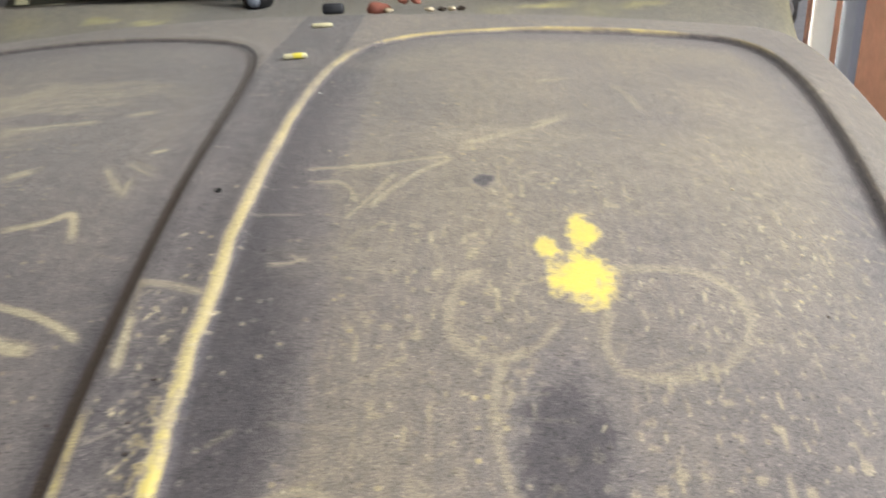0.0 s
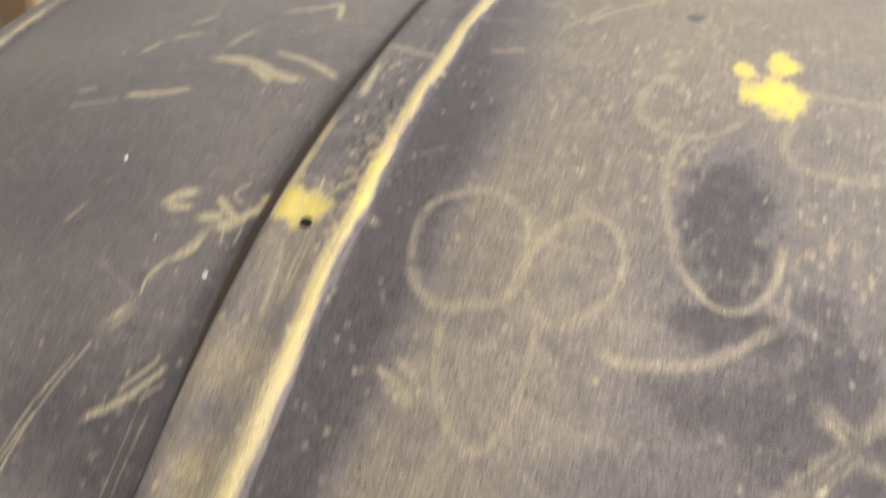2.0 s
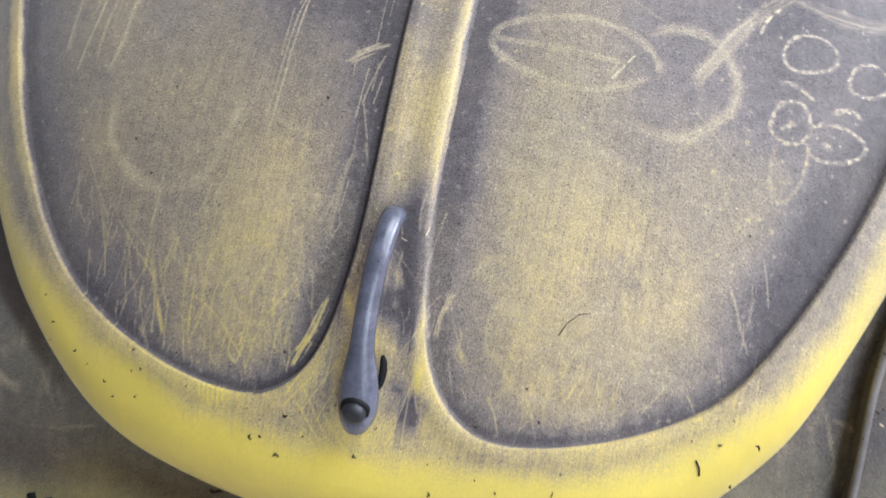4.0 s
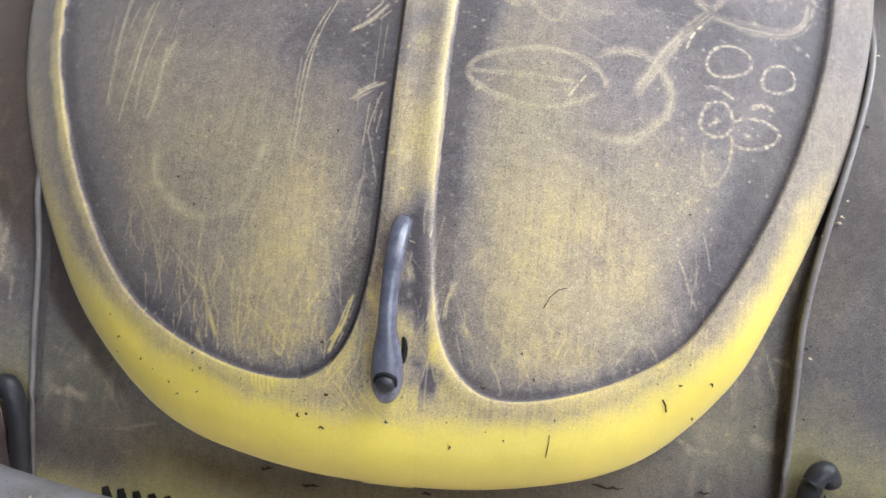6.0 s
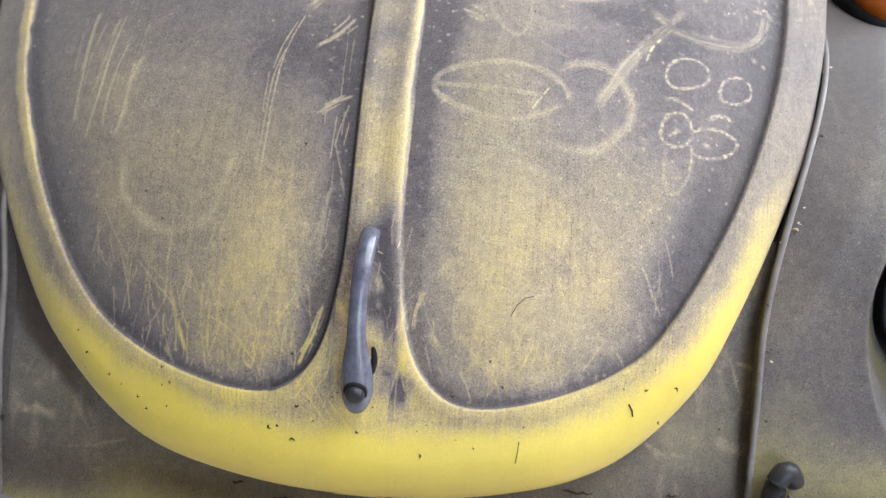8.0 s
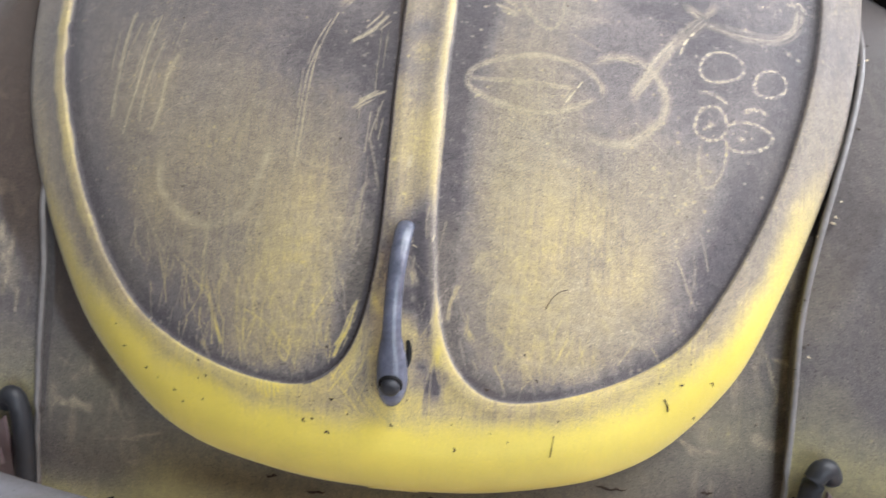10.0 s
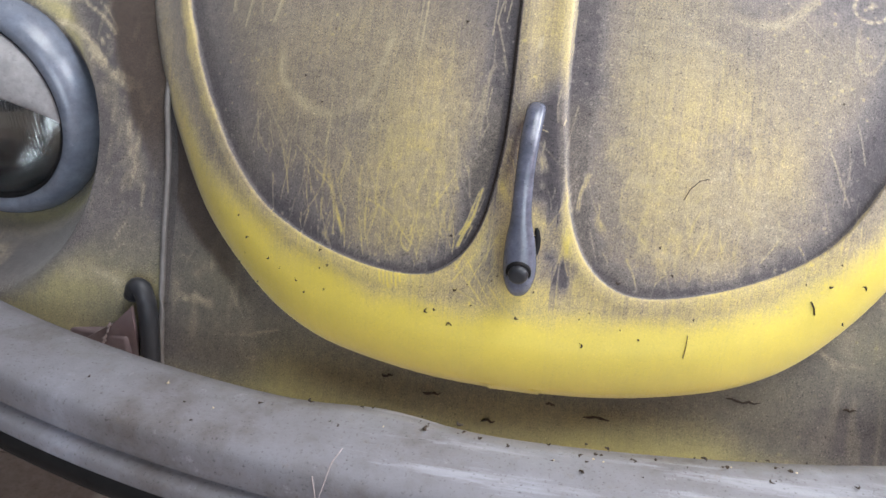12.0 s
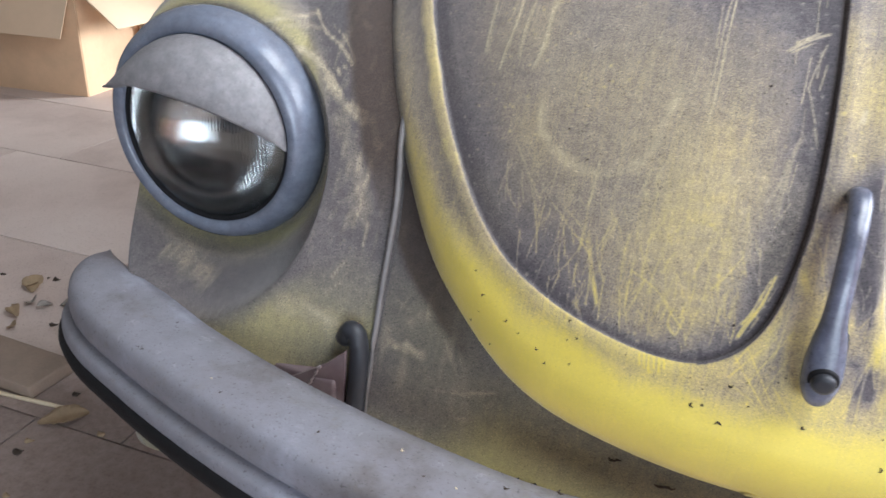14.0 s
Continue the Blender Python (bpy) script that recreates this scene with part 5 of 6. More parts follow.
def fender(sign, label, seed):
    deg, f = np.meshgrid(np.linspace(7.5, 150, 420 if sign < 0 else 260), np.linspace(0, 1, 330 if sign < 0 else 190), indexing="ij")
    out_ = 1.0 if sign < 0 else 0.0
    p = fender_point(deg, f, out_)
    # the skin swells into a round seat for the headlight
    lx = LAMP[0] + (0.012 if sign > 0 else 0.0)
    d = np.hypot(p[..., 0] - lx, p[..., 2] - LAMP[2])
    front = p[..., 1] < 0.40
    out = np.maximum(0, d - 0.112)
    y = p[..., 1]
    y = np.where(front, np.clip(y, 0.110 - 1.0 * out - 40 * out ** 2, 0.112 + 0.75 * out + 40 * out ** 2), y)
    hole = 0.110 if sign > 0 else 0.103
    p[..., 1] = np.where(front, y + (0.165 - y) * smooth01(hole - d, 0, 0.010), y)
    c = 0.03 + 0.20 * value_noise(p[..., 0] * 1.0 + seed, p[..., 2], 12, 51 + seed) ** 2
    # yellow up the outer flank, a lit edge put into the colour
    c += 0.20 * smooth01(p[..., 0], 0.595, 0.64) * smooth01(0.62 - p[..., 2], 0, 0.08) * front
    c += 0.42 * smooth01(0.555 - p[..., 2] + 0.05 * value_noise(p[..., 0], p[..., 2], 20, 52), -0.02, 0.05) * (0.45 + 0.75 * value_noise(p[..., 0] + 4, p[..., 2], 14, 59))
    # a darker crescent below the lamp
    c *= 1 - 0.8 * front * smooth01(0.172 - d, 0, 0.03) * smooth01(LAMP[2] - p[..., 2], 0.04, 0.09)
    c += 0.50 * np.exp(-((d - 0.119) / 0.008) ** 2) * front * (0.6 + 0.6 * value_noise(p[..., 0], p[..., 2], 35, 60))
    # scratches rubbed round the lamp, brushed streaks between it and the seam
    tan = (0.28 if sign < 0 else 0.10) * smooth01(value_noise(p[..., 0] * 6 + seed, p[..., 2], 42, 56), 0.45, 0.85) * smooth01(value_noise(p[..., 0] * 12 + 9 * p[..., 2], p[..., 2] * 3, 18, 57), 0.35, 0.85) * smooth01(0.445 - p[..., 0], 0, 0.03) * smooth01(p[..., 2], 0.56, 0.62) * front
    tan += 0.40 * np.exp(-((d - 0.128) / 0.005) ** 2) * front * value_noise(p[..., 0], p[..., 2], 30, 58)
    for pts, half, am in (
        (((0.485, 0.766), (0.466, 0.769), (0.444, 0.774)), 0.0025, 0.30), (((0.477, 0.760), (0.456, 0.764), (0.434, 0.763)), 0.002, 0.30), (((0.471, 0.770), (0.440, 0.765)), 0.0012, 0.25),
        (((0.444, 0.777), (0.429, 0.762), (0.410, 0.752), (0.393, 0.739)), 0.0018, 0.45), (((0.393, 0.739), (0.406, 0.733)), 0.0014, 0.40), (((0.392, 0.741), (0.406, 0.756), (0.424, 0.767)), 0.001, 0.35),
        (((0.469, 0.775), (0.451, 0.770)), 0.003, 0.22), (((0.447, 0.747), (0.426, 0.739), (0.408, 0.726), (0.396, 0.716)), 0.0034, 0.60), (((0.407, 0.721), (0.385, 0.706), (0.370, 0.696)), 0.005, 0.42),
        (((0.401, 0.731), (0.415, 0.725)), 0.0015, 0.30), (((0.384, 0.710), (0.369, 0.702)), 0.003, 0.35), (((0.363, 0.699), (0.352, 0.680)), 0.005, 0.22), (((0.397, 0.770), (0.390, 0.766)), 0.002, 0.40),
        (((0.390, 0.698), (0.365, 0.660), (0.353, 0.627)), 0.012, 0.18), (((0.360, 0.616), (0.356, 0.639), (0.355, 0.670)), 0.003, 0.20), (((0.409, 0.545), (0.378, 0.541), (0.355, 0.530)), 0.014, 0.22),
        (((0.388, 0.546), (0.361, 0.537)), 0.006, 0.25), (((0.370, 0.575), (0.360, 0.590)), 0.0015, 0.30), (((0.374, 0.561), (0.362, 0.571)), 0.0012, 0.28), (((0.348, 0.602), (0.347, 0.619)), 0.002, 0.30),
        (((0.576, 0.541), (0.544, 0.532), (0.514, 0.528)), 0.006, 0.28)):
        if sign < 0:
            tan += 1.6 * am * rub(p[..., 0], p[..., 2], pts, 0.72 * half) * front
    # grime and the gap's shade, painted where the skin tucks in under the lid
    pu = (p[..., 1] + p[..., 2]) * S2
    gap = p[..., 0] - np.interp(pu, us, left_side)
    muck_shade = (0.8 if sign < 0 else 0.3) * smooth01(0.044 - gap - 0.006 * value_noise(p[..., 0], p[..., 2], 50, 61), 0, 0.012) * smooth01(deg, 30, 38)
    p[..., 0] *= sign
    fen = grid("fender", p, BODY, car, label, flip=sign > 0, clean=np.clip(c, 0, 1), smear=np.clip(tan, 0, 0.75), grime_shade=muck_shade)
    lamp = empty_part("headlight", fen, (sign * lx, 0.0, LAMP[2]))
    if sign > 0:
        lamp.scale = (0.93, 1.0, 0.93)
    ring_prof = [(0.098, 0.125), (0.109, 0.112), (0.1115, 0.100), (0.1105, 0.092), (0.1055, 0.080), (0.099, 0.0735), (0.0925, 0.0725), (0.0885, 0.076), (0.0868, 0.083), (0.0860, 0.098)]
    lathe("trim_ring", ring_prof, GREYPAINT, lamp, "dusty blue-grey headlight trim ring")
    lathe("rubber_seal", [(0.0885, 0.0775), (0.0872, 0.0762), (0.0850, 0.0775), (0.0845, 0.084)], RUBBER, lamp, "thin black seal")
    gx, gz = np.meshgrid(np.linspace(-0.0852, 0.0852, 260), np.linspace(-1, 1, 44), indexing="ij")
    gz = gz * np.sqrt(0.0853 ** 2 - gx ** 2)
    dome = np.sqrt(np.clip(1 - (gx ** 2 + gz ** 2) / 0.0853 ** 2, 0, 1))
    block = smooth01(np.abs(gx), 0.078, 0.066) * smooth01(np.abs(gz - 0.004), 0.062, 0.050)
    flute = 0.0010 * np.abs(np.sin(math.pi * gx / 0.0031)) * block
    grid("lens", np.stack([gx, 0.083 - 0.024 * dome - flute, gz], -1), LENS, lamp, "clouded ribbed glass lens", flip=True).visible_shadow = False
    lathe("reflector", [(0.0856, 0.086), (0.078, 0.105), (0.062, 0.125), (0.040, 0.140), (0.018, 0.147), (0.001, 0.148)], CHROME, lamp, "tarnished bowl reflector")
    lathe("bulb_cap", [(0.001, 0.122), (0.007, 0.123), (0.008, 0.126), (0.008, 0.147)], DARKGREY, lamp, "dark bulb shield", sides=24)
    # eyelid: a tin visor over the upper part of the lens, its outer tip raised
    a0, a1 = math.radians(22), math.radians(183)
    al, be = np.meshgrid(np.linspace(a0, a1, 56), np.linspace(0, 1, 26), indexing="ij")
    f = (al - a0) / (a1 - a0)
    vis = []
    for inset in (0.0, 0.0022):
        r = 0.0890 - inset
        rx_, rz_ = r * np.cos(al), r * np.sin(al)
        ex_ = (0.0880 * (1 - f) + -0.0885 * f)
        ez_ = 0.036 * (1 - f) ** 0.85 - 0.004 * f + 0.023 * np.sin(math.pi * f) ** 0.75
        ey_ = 0.022 + 0.026 * np.sin(math.pi * np.clip(f, 0, 1)) ** 0.8 - 0.020 * f
        g = np.sin(be * math.pi / 2)
        vis.append(np.stack([rx_ + (ex_ - rx_) * be, 0.0745 - ey_ * g + inset, rz_ + (ez_ - rz_) * (1 - np.cos(be * math.pi / 2)) ** 0.9], -1))
    lidp = np.concatenate([vis[0], vis[1][:, ::-1]], 1)
    lidp[..., 0] *= -1 if sign < 0 else 1
    grid("eyelid", lidp, LIDGREY, lamp, "dusty grey tin eyelid visor", loop=True)
    # welting bead in the seam
    bead = []
    for dg in np.linspace(8, 100, 70):
        q = fender_point(np.array(dg), np.array(0.0), out_)
        bead.append((sign * (q[0] - 0.001), q[1] - 0.0035, q[2] + 0.001))
    tube("welting", bead, 0.0027, BEAD, fen, "grey vinyl welting bead in the seam", 8)
    ch = np.array([[(sign * (q[0] - dx), q[1] + dy, q[2] - dz) for dx, dy, dz in ((-0.003, 0.000, 0.0), (0.000, 0.012, 0.010), (0.010, 0.026, 0.024), (0.035, 0.034, 0.030), (0.075, 0.040, 0.036))] for q in (fender_point(np.array(dg), np.array(0.0), out_) for dg in np.linspace(22, 105, 60))])
    grid("inner_flange", ch, BODY, fen, "dusty inner flange under the bonnet edge", flip=sign < 0, clean=np.full(ch.shape[:2], 0.03))
    return fen


def empty_part(name, parent, at):
    ob = new(name)
    ob.parent = parent
    ob.matrix_basis = pose(*at)
    return ob


left = fender(-1, "dust-caked olive-yellow front fender, scratched round its lamp", 0)
right = fender(1, "dust-caked olive-yellow front fender with an amber indicator", 3)
for sign, fen in ((-1, left), (1, right)):
    q = fender_point(np.array(70.0), np.array(0.27))
    ind = empty_part("turn_signal", fen, (sign * (q[0] + 0.0), q[1], q[2] + 0.0))
    for nm, mat, prof in (("base", RUBBER, [(0.0, -0.02), (1.0, -0.012), (1.05, 0.004), (0.98, 0.010), (0.0, 0.011)]), ("amber_lens", AMBER, [(0.0, 0.008), (0.93, 0.010), (0.88, 0.030), (0.70, 0.045), (0.35, 0.052), (0.0, 0.053)])):
        th = np.linspace(0, 2 * math.pi, 40, endpoint=False)
        pts = np.array([[(0.034 * r * math.cos(w), 0.062 * r * math.sin(w) + 0.01, h + 0.004) for w in th] for r, h in prof])
        ob = grid(nm, pts, mat, ind, "amber ribbed plastic lens" if mat is AMBER else "black rubber base", loop=True)
        ob.matrix_basis = pose(0, 0, 0, 26, 0, 0)


# ---- bumper on brackets ----
def bumper_curve(x):
    return 0.39 * x * x


prof = [(0.075, 0.527), (0.060, 0.532), (0.028, 0.534), (0.016, 0.5335), (0.0095, 0.5315), (0.0055, 0.5275), (0.0035, 0.520), (0.0028, 0.510), (0.0032, 0.5055), (0.007, 0.5035), (0.0105, 0.5030), (0.0110, 0.4995), (0.003, 0.4990), (-0.0025, 0.4975), (-0.0048, 0.494),
        (-0.0055, 0.487), (-0.0055, 0.476), (0.002, 0.469), (0.018, 0.465), (0.040, 0.464), (0.040, 0.467), (0.014, 0.470), (0.012, 0.500), (0.016, 0.522), (0.060, 0.5285), (0.074, 0.524)]
# plan of the bar: a shallow bow whose ends round off to a point along the fenders
front, back = [], []
for k in range(61):
    x = 0.5 * k / 60
    ln = math.hypot(1, 0.78 * x)
    front.append((x, 0.39 * x * x))
    back.append((x - 0.075 * 0.78 * x / ln, 0.39 * x * x + 0.075 / ln))
front += spline([(0.5, 0.0975), (0.575, 0.129), (0.626, 0.163), (0.652, 0.200), (0.658, 0.234), (0.652, 0.254)], 31).tolist()[1:]
back += spline([back[-1], (0.530, 0.194), (0.590, 0.219), (0.652, 0.254)], 31).tolist()[1:]
front = np.array([(-x, y) for x, y in front[:0:-1]] + front)
back = np.array([(-x, y) for x, y in back[:0:-1]] + back)


def bar_point(i, dy, z):
    q = front[i] + (back[i] - front[i]) * dy / 0.075
    return q[0], -0.186 + q[1], z


bp = np.zeros((len(front), len(prof), 3))
for i in range(len(front)):
    x = front[i][0]
    end = float(smooth01(np.array(abs(i - 90)), 78, 90))
    for j, (dy, z) in enumerate(prof):
        dent = 0.010 * math.exp(-((x + 0.09) / 0.05) ** 2) if j in (0, 1, 24, 25) else 0
        bp[i, j] = bar_point(i, dy + dent, z + (0.518 - z) * 0.6 * end)
bumper = grid("bumper", bp, BUMPER, car, "dusty grey painted bumper bar with a dent in its top", loop=True, flip=True)
strip = []
for i in range(6, len(front) - 6):
    strip.append([Vector(bar_point(i, dy, z)) for dy, z in ((0.004, 0.4862), (-0.0058, 0.4855), (-0.0085, 0.4825), (-0.0096, 0.476), (-0.0086, 0.4695), (-0.0045, 0.465), (0.004, 0.464))])
loft("rubber_strip", strip, RUBBER, bumper, "black rubber strip along the bumper")
for sign in (-1, 1):
    base = empty_part("bumper_bracket", bumper, (0, 0, 0))
    x = sign * (0.329 if sign < 0 else 0.335)
    loop = [(x, -0.024, 0.43), (x, -0.012, 0.480), (x + sign * 0.001, -0.003, 0.520), (x + sign * 0.005, 0.001, 0.538), (x + sign * 0.012, 0.003, 0.541), (x + sign * 0.019, 0.006, 0.530)]
    tube("grommet", spline(loop, 26), 0.0085, DARKGREY, base, "thick black rubber grommet", 12)
    # a three-cornered gusset in front of the arm
    bm = bmesh.new()
    tri = [(x + sign * 0.009, 0.530), (x + sign * 0.011, 0.462), (x + sign * 0.075, 0.470), (x + sign * 0.068, 0.486), (x + sign * 0.028, 0.512)]
    near, far = ([bm.verts.new((px, y, pz)) for px, pz in tri] for y in (-0.014, -0.010))
    bm.faces.new(near), bm.faces.new(far[::-1])
    for k in range(5):
        bm.faces.new((near[k], far[k], far[(k + 1) % 5], near[(k + 1) % 5]))
    part("gusset", bm, PRIMER, base, "maroon primed triangular gusset", False)
    part("arm", box(0.15, 0.018, 0.020, 0.003, (x + sign * 0.090, 0.004, 0.484), (0, sign * 4, sign * 10)), PRIMER, base, "dark maroon bracket arm")
    part("brace", box(0.11, 0.014, 0.02, 0.002, (x + sign * 0.092, 0.030, 0.470), (0, sign * 6, sign * 8)), PRIMER, base, "dark bracket brace")
    # torn pale film caught on the gusset
    film = [(x + sign * (0.030 + 0.004 * k), -0.018 + 0.002 * (k % 2), 0.514 - 0.008 * k) for k in range(6)]
    tube("torn_film", spline(film, 20).tolist(), [0.0006 + 0.0012 * (k % 3) for k in range(20)], FILM, base, "torn strip of pale plastic film", 6, 0.4)


# ---- cowl, windscreen and cabin ----
xs = np.linspace(-0.437, 0.492, 90)
rows = []
for k, f in enumerate(np.linspace(0, 1, 14)):
    row = []
    for x in xs:
        xx = np.clip(abs(x), 0, 0.45)
        q = on_lid(xx, 1.322, -0.016)
        y0, z0 = q[1], q[2] - 0.35 * max(0, abs(x) - 0.45)
        y1, z1 = 0.972 - 0.30 * x * x, 1.094 - 0.10 * max(0, abs(x) - 0.42)
        row.append((x, y0 + (y1 - y0) * f, z0 + (z1 - z0) * (f ** 1.4)))
    rows.append(row)
cw = np.array(rows)
cc_ = 0.20 + 0.20 * value_noise(cw[..., 0] + 2, cw[..., 1], 18, 61) ** 2
for cx, cy in ((0.205, 0.90), (0.235, 0.905), (-0.30, 0.90), (-0.24, 0.885), (0.33, 0.90)):
    d = np.hypot((cw[..., 0] - cx) / 0.022, (cw[..., 1] - cy) / 0.008) + 0.8 * (value_noise(cw[..., 0], cw[..., 1], 110, 62) - 0.5)
    cc_ += 0.32 * smooth01(-d, -1.2, -0.7)
cowl = grid("cowl", cw, BODY, car, "olive dusty cowl panel between bonnet and windscreen", clean=np.clip(cc_, 0, 1))


def cabin_section(y):
    """Half width at the waist, roof height and roof half width of the cabin at y."""
    top = np.interp(y, [0.97, 1.25, 1.7, 2.2, 2.8, 3.4, 3.75], [1.10, 1.40, 1.50, 1.48, 1.28, 0.90, 0.55])
    half = np.interp(y, [0.97, 1.3, 2.0, 2.8, 3.4, 3.75], [0.465, 0.58, 0.66, 0.62, 0.50, 0.32])
    return half, top


rings = []
for y in (0.97, 1.05, 1.15, 1.25, 1.45, 1.7, 2.0, 2.3, 2.6, 2.9, 3.2, 3.5, 3.75):
    half, top = cabin_section(y)
    q = np.linspace(0, math.pi, 25)
    rings.append([Vector((half * math.copysign(abs(math.cos(w)) ** 0.55, math.cos(w)), y, 0.30 + (top - 0.30) * math.sin(w) ** 0.45)) for w in q] + [Vector((-half * 0.9, y, 0.26)), Vector((half * 0.9, y, 0.26))])
cabin = loft("cabin", rings, BODY, car, "dusty olive-yellow rounded cabin shell")
# screen: rubber seal, glass
scr = []
for f in np.linspace(0, 1, 12):
    scr.append([(x * (1 - 0.10 * f), 0.966 - 0.30 * x * x + 0.30 * f, 1.103 - 0.06 * x * x + 0.33 * f) for x in np.linspace(-0.418, 0.47, 40)])
scr = np.array(scr)
glass = grid("windscreen", scr, GLASS, car, "dusty flat windscreen glass")
bl = []
for w in np.linspace(0, 2 * math.pi, 121):
    gx = math.copysign(abs(math.cos(w)) ** 0.28, math.cos(w))
    f = 0.5 + 0.5 * math.copysign(abs(math.sin(w)) ** 0.28, math.sin(w))
    x = 0.026 + 0.444 * gx
    bl.append((x * (1 - 0.10 * f), 0.963 - 0.30 * x * x + 0.30 * f, 1.103 - 0.06 * x * x + 0.33 * f))
tube("windscreen_seal", bl, 0.0034, RUBBER, glass, "black rubber windscreen seal", 8)
for px, py, pz, ex, ez in ((-0.118, 0.935, 1.091, -0.42, 1.205), (0.378, 0.925, 1.067, 0.02, 1.21)):
    w = empty_part("wiper", car, (px, py, pz))
    lathe_pts = [(0.016, -0.012), (0.017, 0.004), (0.013, 0.013), (0.006, 0.017), (0.001, 0.018)]
    th = np.linspace(0, 2 * math.pi, 24, endpoint=False)
    grid("pivot_cap", np.array([[(r * math.cos(a_), -h, r * math.sin(a_)) for a_ in th] for r, h in lathe_pts]), RUBBER, w, "rounded black pivot cap", loop=True)
    disc("nut", (0, -0.017, 0.0), (0, -1, 0.2), [(0.0075, -0.004), (0.0075, 0.004), (0.0045, 0.006)], GREYPAINT, w, "small dull metal nut")
    dx, dz = ex - px, ez - pz
    tube("arm", [(0, -0.006, 0.004), (dx * 0.22, -0.004, dz * 0.30), (dx * 0.6, 0.008, dz * 0.66), (dx, 0.030, dz)], [0.010, 0.0075, 0.0055, 0.004], RUBBER, w, "tapered dark wiper arm", 8)
    tube("blade", [(dx * 0.3, 0.012, dz * 0.52), (dx * 1.35, 0.035, dz * 1.10)], 0.005, RUBBER, w, "thin black rubber blade", 6)
for sign in (-1, 1):
    off_ = 0.014 if sign > 0 else 0.030
    q_ = 0 if sign > 0 else 0.034
    pill = tube("pillar", [(sign * 0.474 + off_, 0.915, 1.055), (sign * 0.475 + q_, 0.965, 1.12), (sign * 0.45 + q_, 1.10, 1.27), (sign * 0.43 + q_, 1.24, 1.41)], 0.022, BODY, car, "dusty windscreen pillar", 10)
    tube("gutter", [(sign * 0.505 + q_, 0.935, 1.05), (sign * 0.495 + q_, 0.985, 1.13), (sign * 0.47 + q_, 1.12, 1.28), (sign * 0.45 + q_, 1.26, 1.42)], 0.008, BODY, pill, "dusty drip gutter along the pillar", 8)
mir = empty_part("wing_mirror", car, (0.506, 0.945, 1.055))
tube("hinge_boot", [(0, 0.01, -0.035), (-0.004, 0, 0.0), (0.004, 0.008, 0.05)], [0.014, 0.022, 0.018], RUBBER, mir, "black rubber hinge boot", 10)
tube("stalk", spline([(0, 0, 0.01), (0.05, 0.04, 0.03), (0.10, 0.08, 0.04)], 12), 0.007, RUBBER, mir, "black mirror stalk", 8)
lathe_pts = [(0.001, -0.02), (0.04, -0.018), (0.062, -0.006), (0.066, 0.006), (0.062, 0.012), (0.001, 0.013)]
th = np.linspace(0, 2 * math.pi, 36, endpoint=False)
grid("mirror_head", np.array([[(0.12 + r * 1.2 * math.cos(a_), 0.10 + h, 0.065 + 0.8 * r * math.sin(a_)) for a_ in th] for r, h in lathe_pts]), RUBBER, mir, "oval black mirror housing", loop=True)


def wheel(x, y):
    w = empty_part("wheel", car, (x, y, 0.315))
    s = 1 if x > 0 else -1
    th = np.linspace(0, 2 * math.pi, 48, endpoint=False)
    for nm, mat, pr in (("tyre", TYRE, [(0.19, -0.07), (0.25, -0.085), (0.30, -0.08), (0.315, -0.06), (0.317, 0), (0.315, 0.06), (0.30, 0.08), (0.25, 0.085), (0.19, 0.07)]), ("rim", GREYPAINT, [(0.001, 0.03), (0.09, 0.045), (0.12, 0.03), (0.17, 0.05), (0.195, 0.07), (0.195, -0.06)])):
        grid(nm, np.array([[(s * d, r * math.cos(a_), r * math.sin(a_)) for a_ in th] for r, d in pr]), mat, w, "", loop=True)


for x in (-0.64, 0.64):
    for y in (0.56, 2.95):
        wheel(x, y)
for sign in (-1, 1):
    f, a_ = np.meshgrid(np.linspace(0, 1, 30), np.linspace(-20, 175, 60), indexing="ij")
    t = np.radians(a_)
    bul = np.sin(f * math.pi / 2)
    r = 0.42 - 0.20 * (1 - np.cos(f * math.pi / 2))
    pts = np.stack([sign * (0.50 + 0.26 * bul), 2.95 - r * 1.35 * np.cos(t), 0.32 + r * 1.15 * np.sin(t)], -1)
    grid("rear_fender", pts, BODY, car, "dusty rounded rear fender", clean=np.full(f.shape, 0.1))
    part("running_board", box(0.17, 1.55, 0.04, 0.01, (sign * 0.66, 1.72, 0.28)), TYRE, car, "black ribbed running board")
part("floor_pan", box(1.1, 3.2, 0.06, 0.01, (0, 1.9, 0.25)), TYRE, car, "dark underbody pan")


# ---- things lying on the car ----
def rest(ob, x, u, lift, turn=0.0):
    """Lay ob on the lid at (x, u)."""
    p, a, t, nrm = lid_frame(x, u)
    m = Matrix((Vector(a), Vector(t), Vector(nrm))).transposed().to_4x4()
    ob.matrix_basis = Matrix.Translation(Vector(p + nrm * lift)) @ m @ pose(0, 0, 0, 0, 0, turn)
    return ob


def paper_stub(label, x, u, turn, mat):
    bm = bmesh.new()
    box(0.019, 0.0062, 0.0035, 0.0012, bm=bm)
    ob = part("paper_stub", bm, PAPER)
    tip = part("tip", box(0.009, 0.0064, 0.0037, 0.0012, (0.002, 0, 0.0001)), mat, ob, "yellow printed band" if mat is LEMON else "pale end")
    return rest(tagged(ob, label, "paper scrap", "paper scraps on the bonnet"), x, u, 0.0022, turn)


paper_stub("small rolled white paper stub on the dusty bonnet", -0.004, 1.279, 6, PAPER)
paper_stub("small rolled white paper stub with a lemon-yellow band", -0.006, 1.185, 10, LEMON)


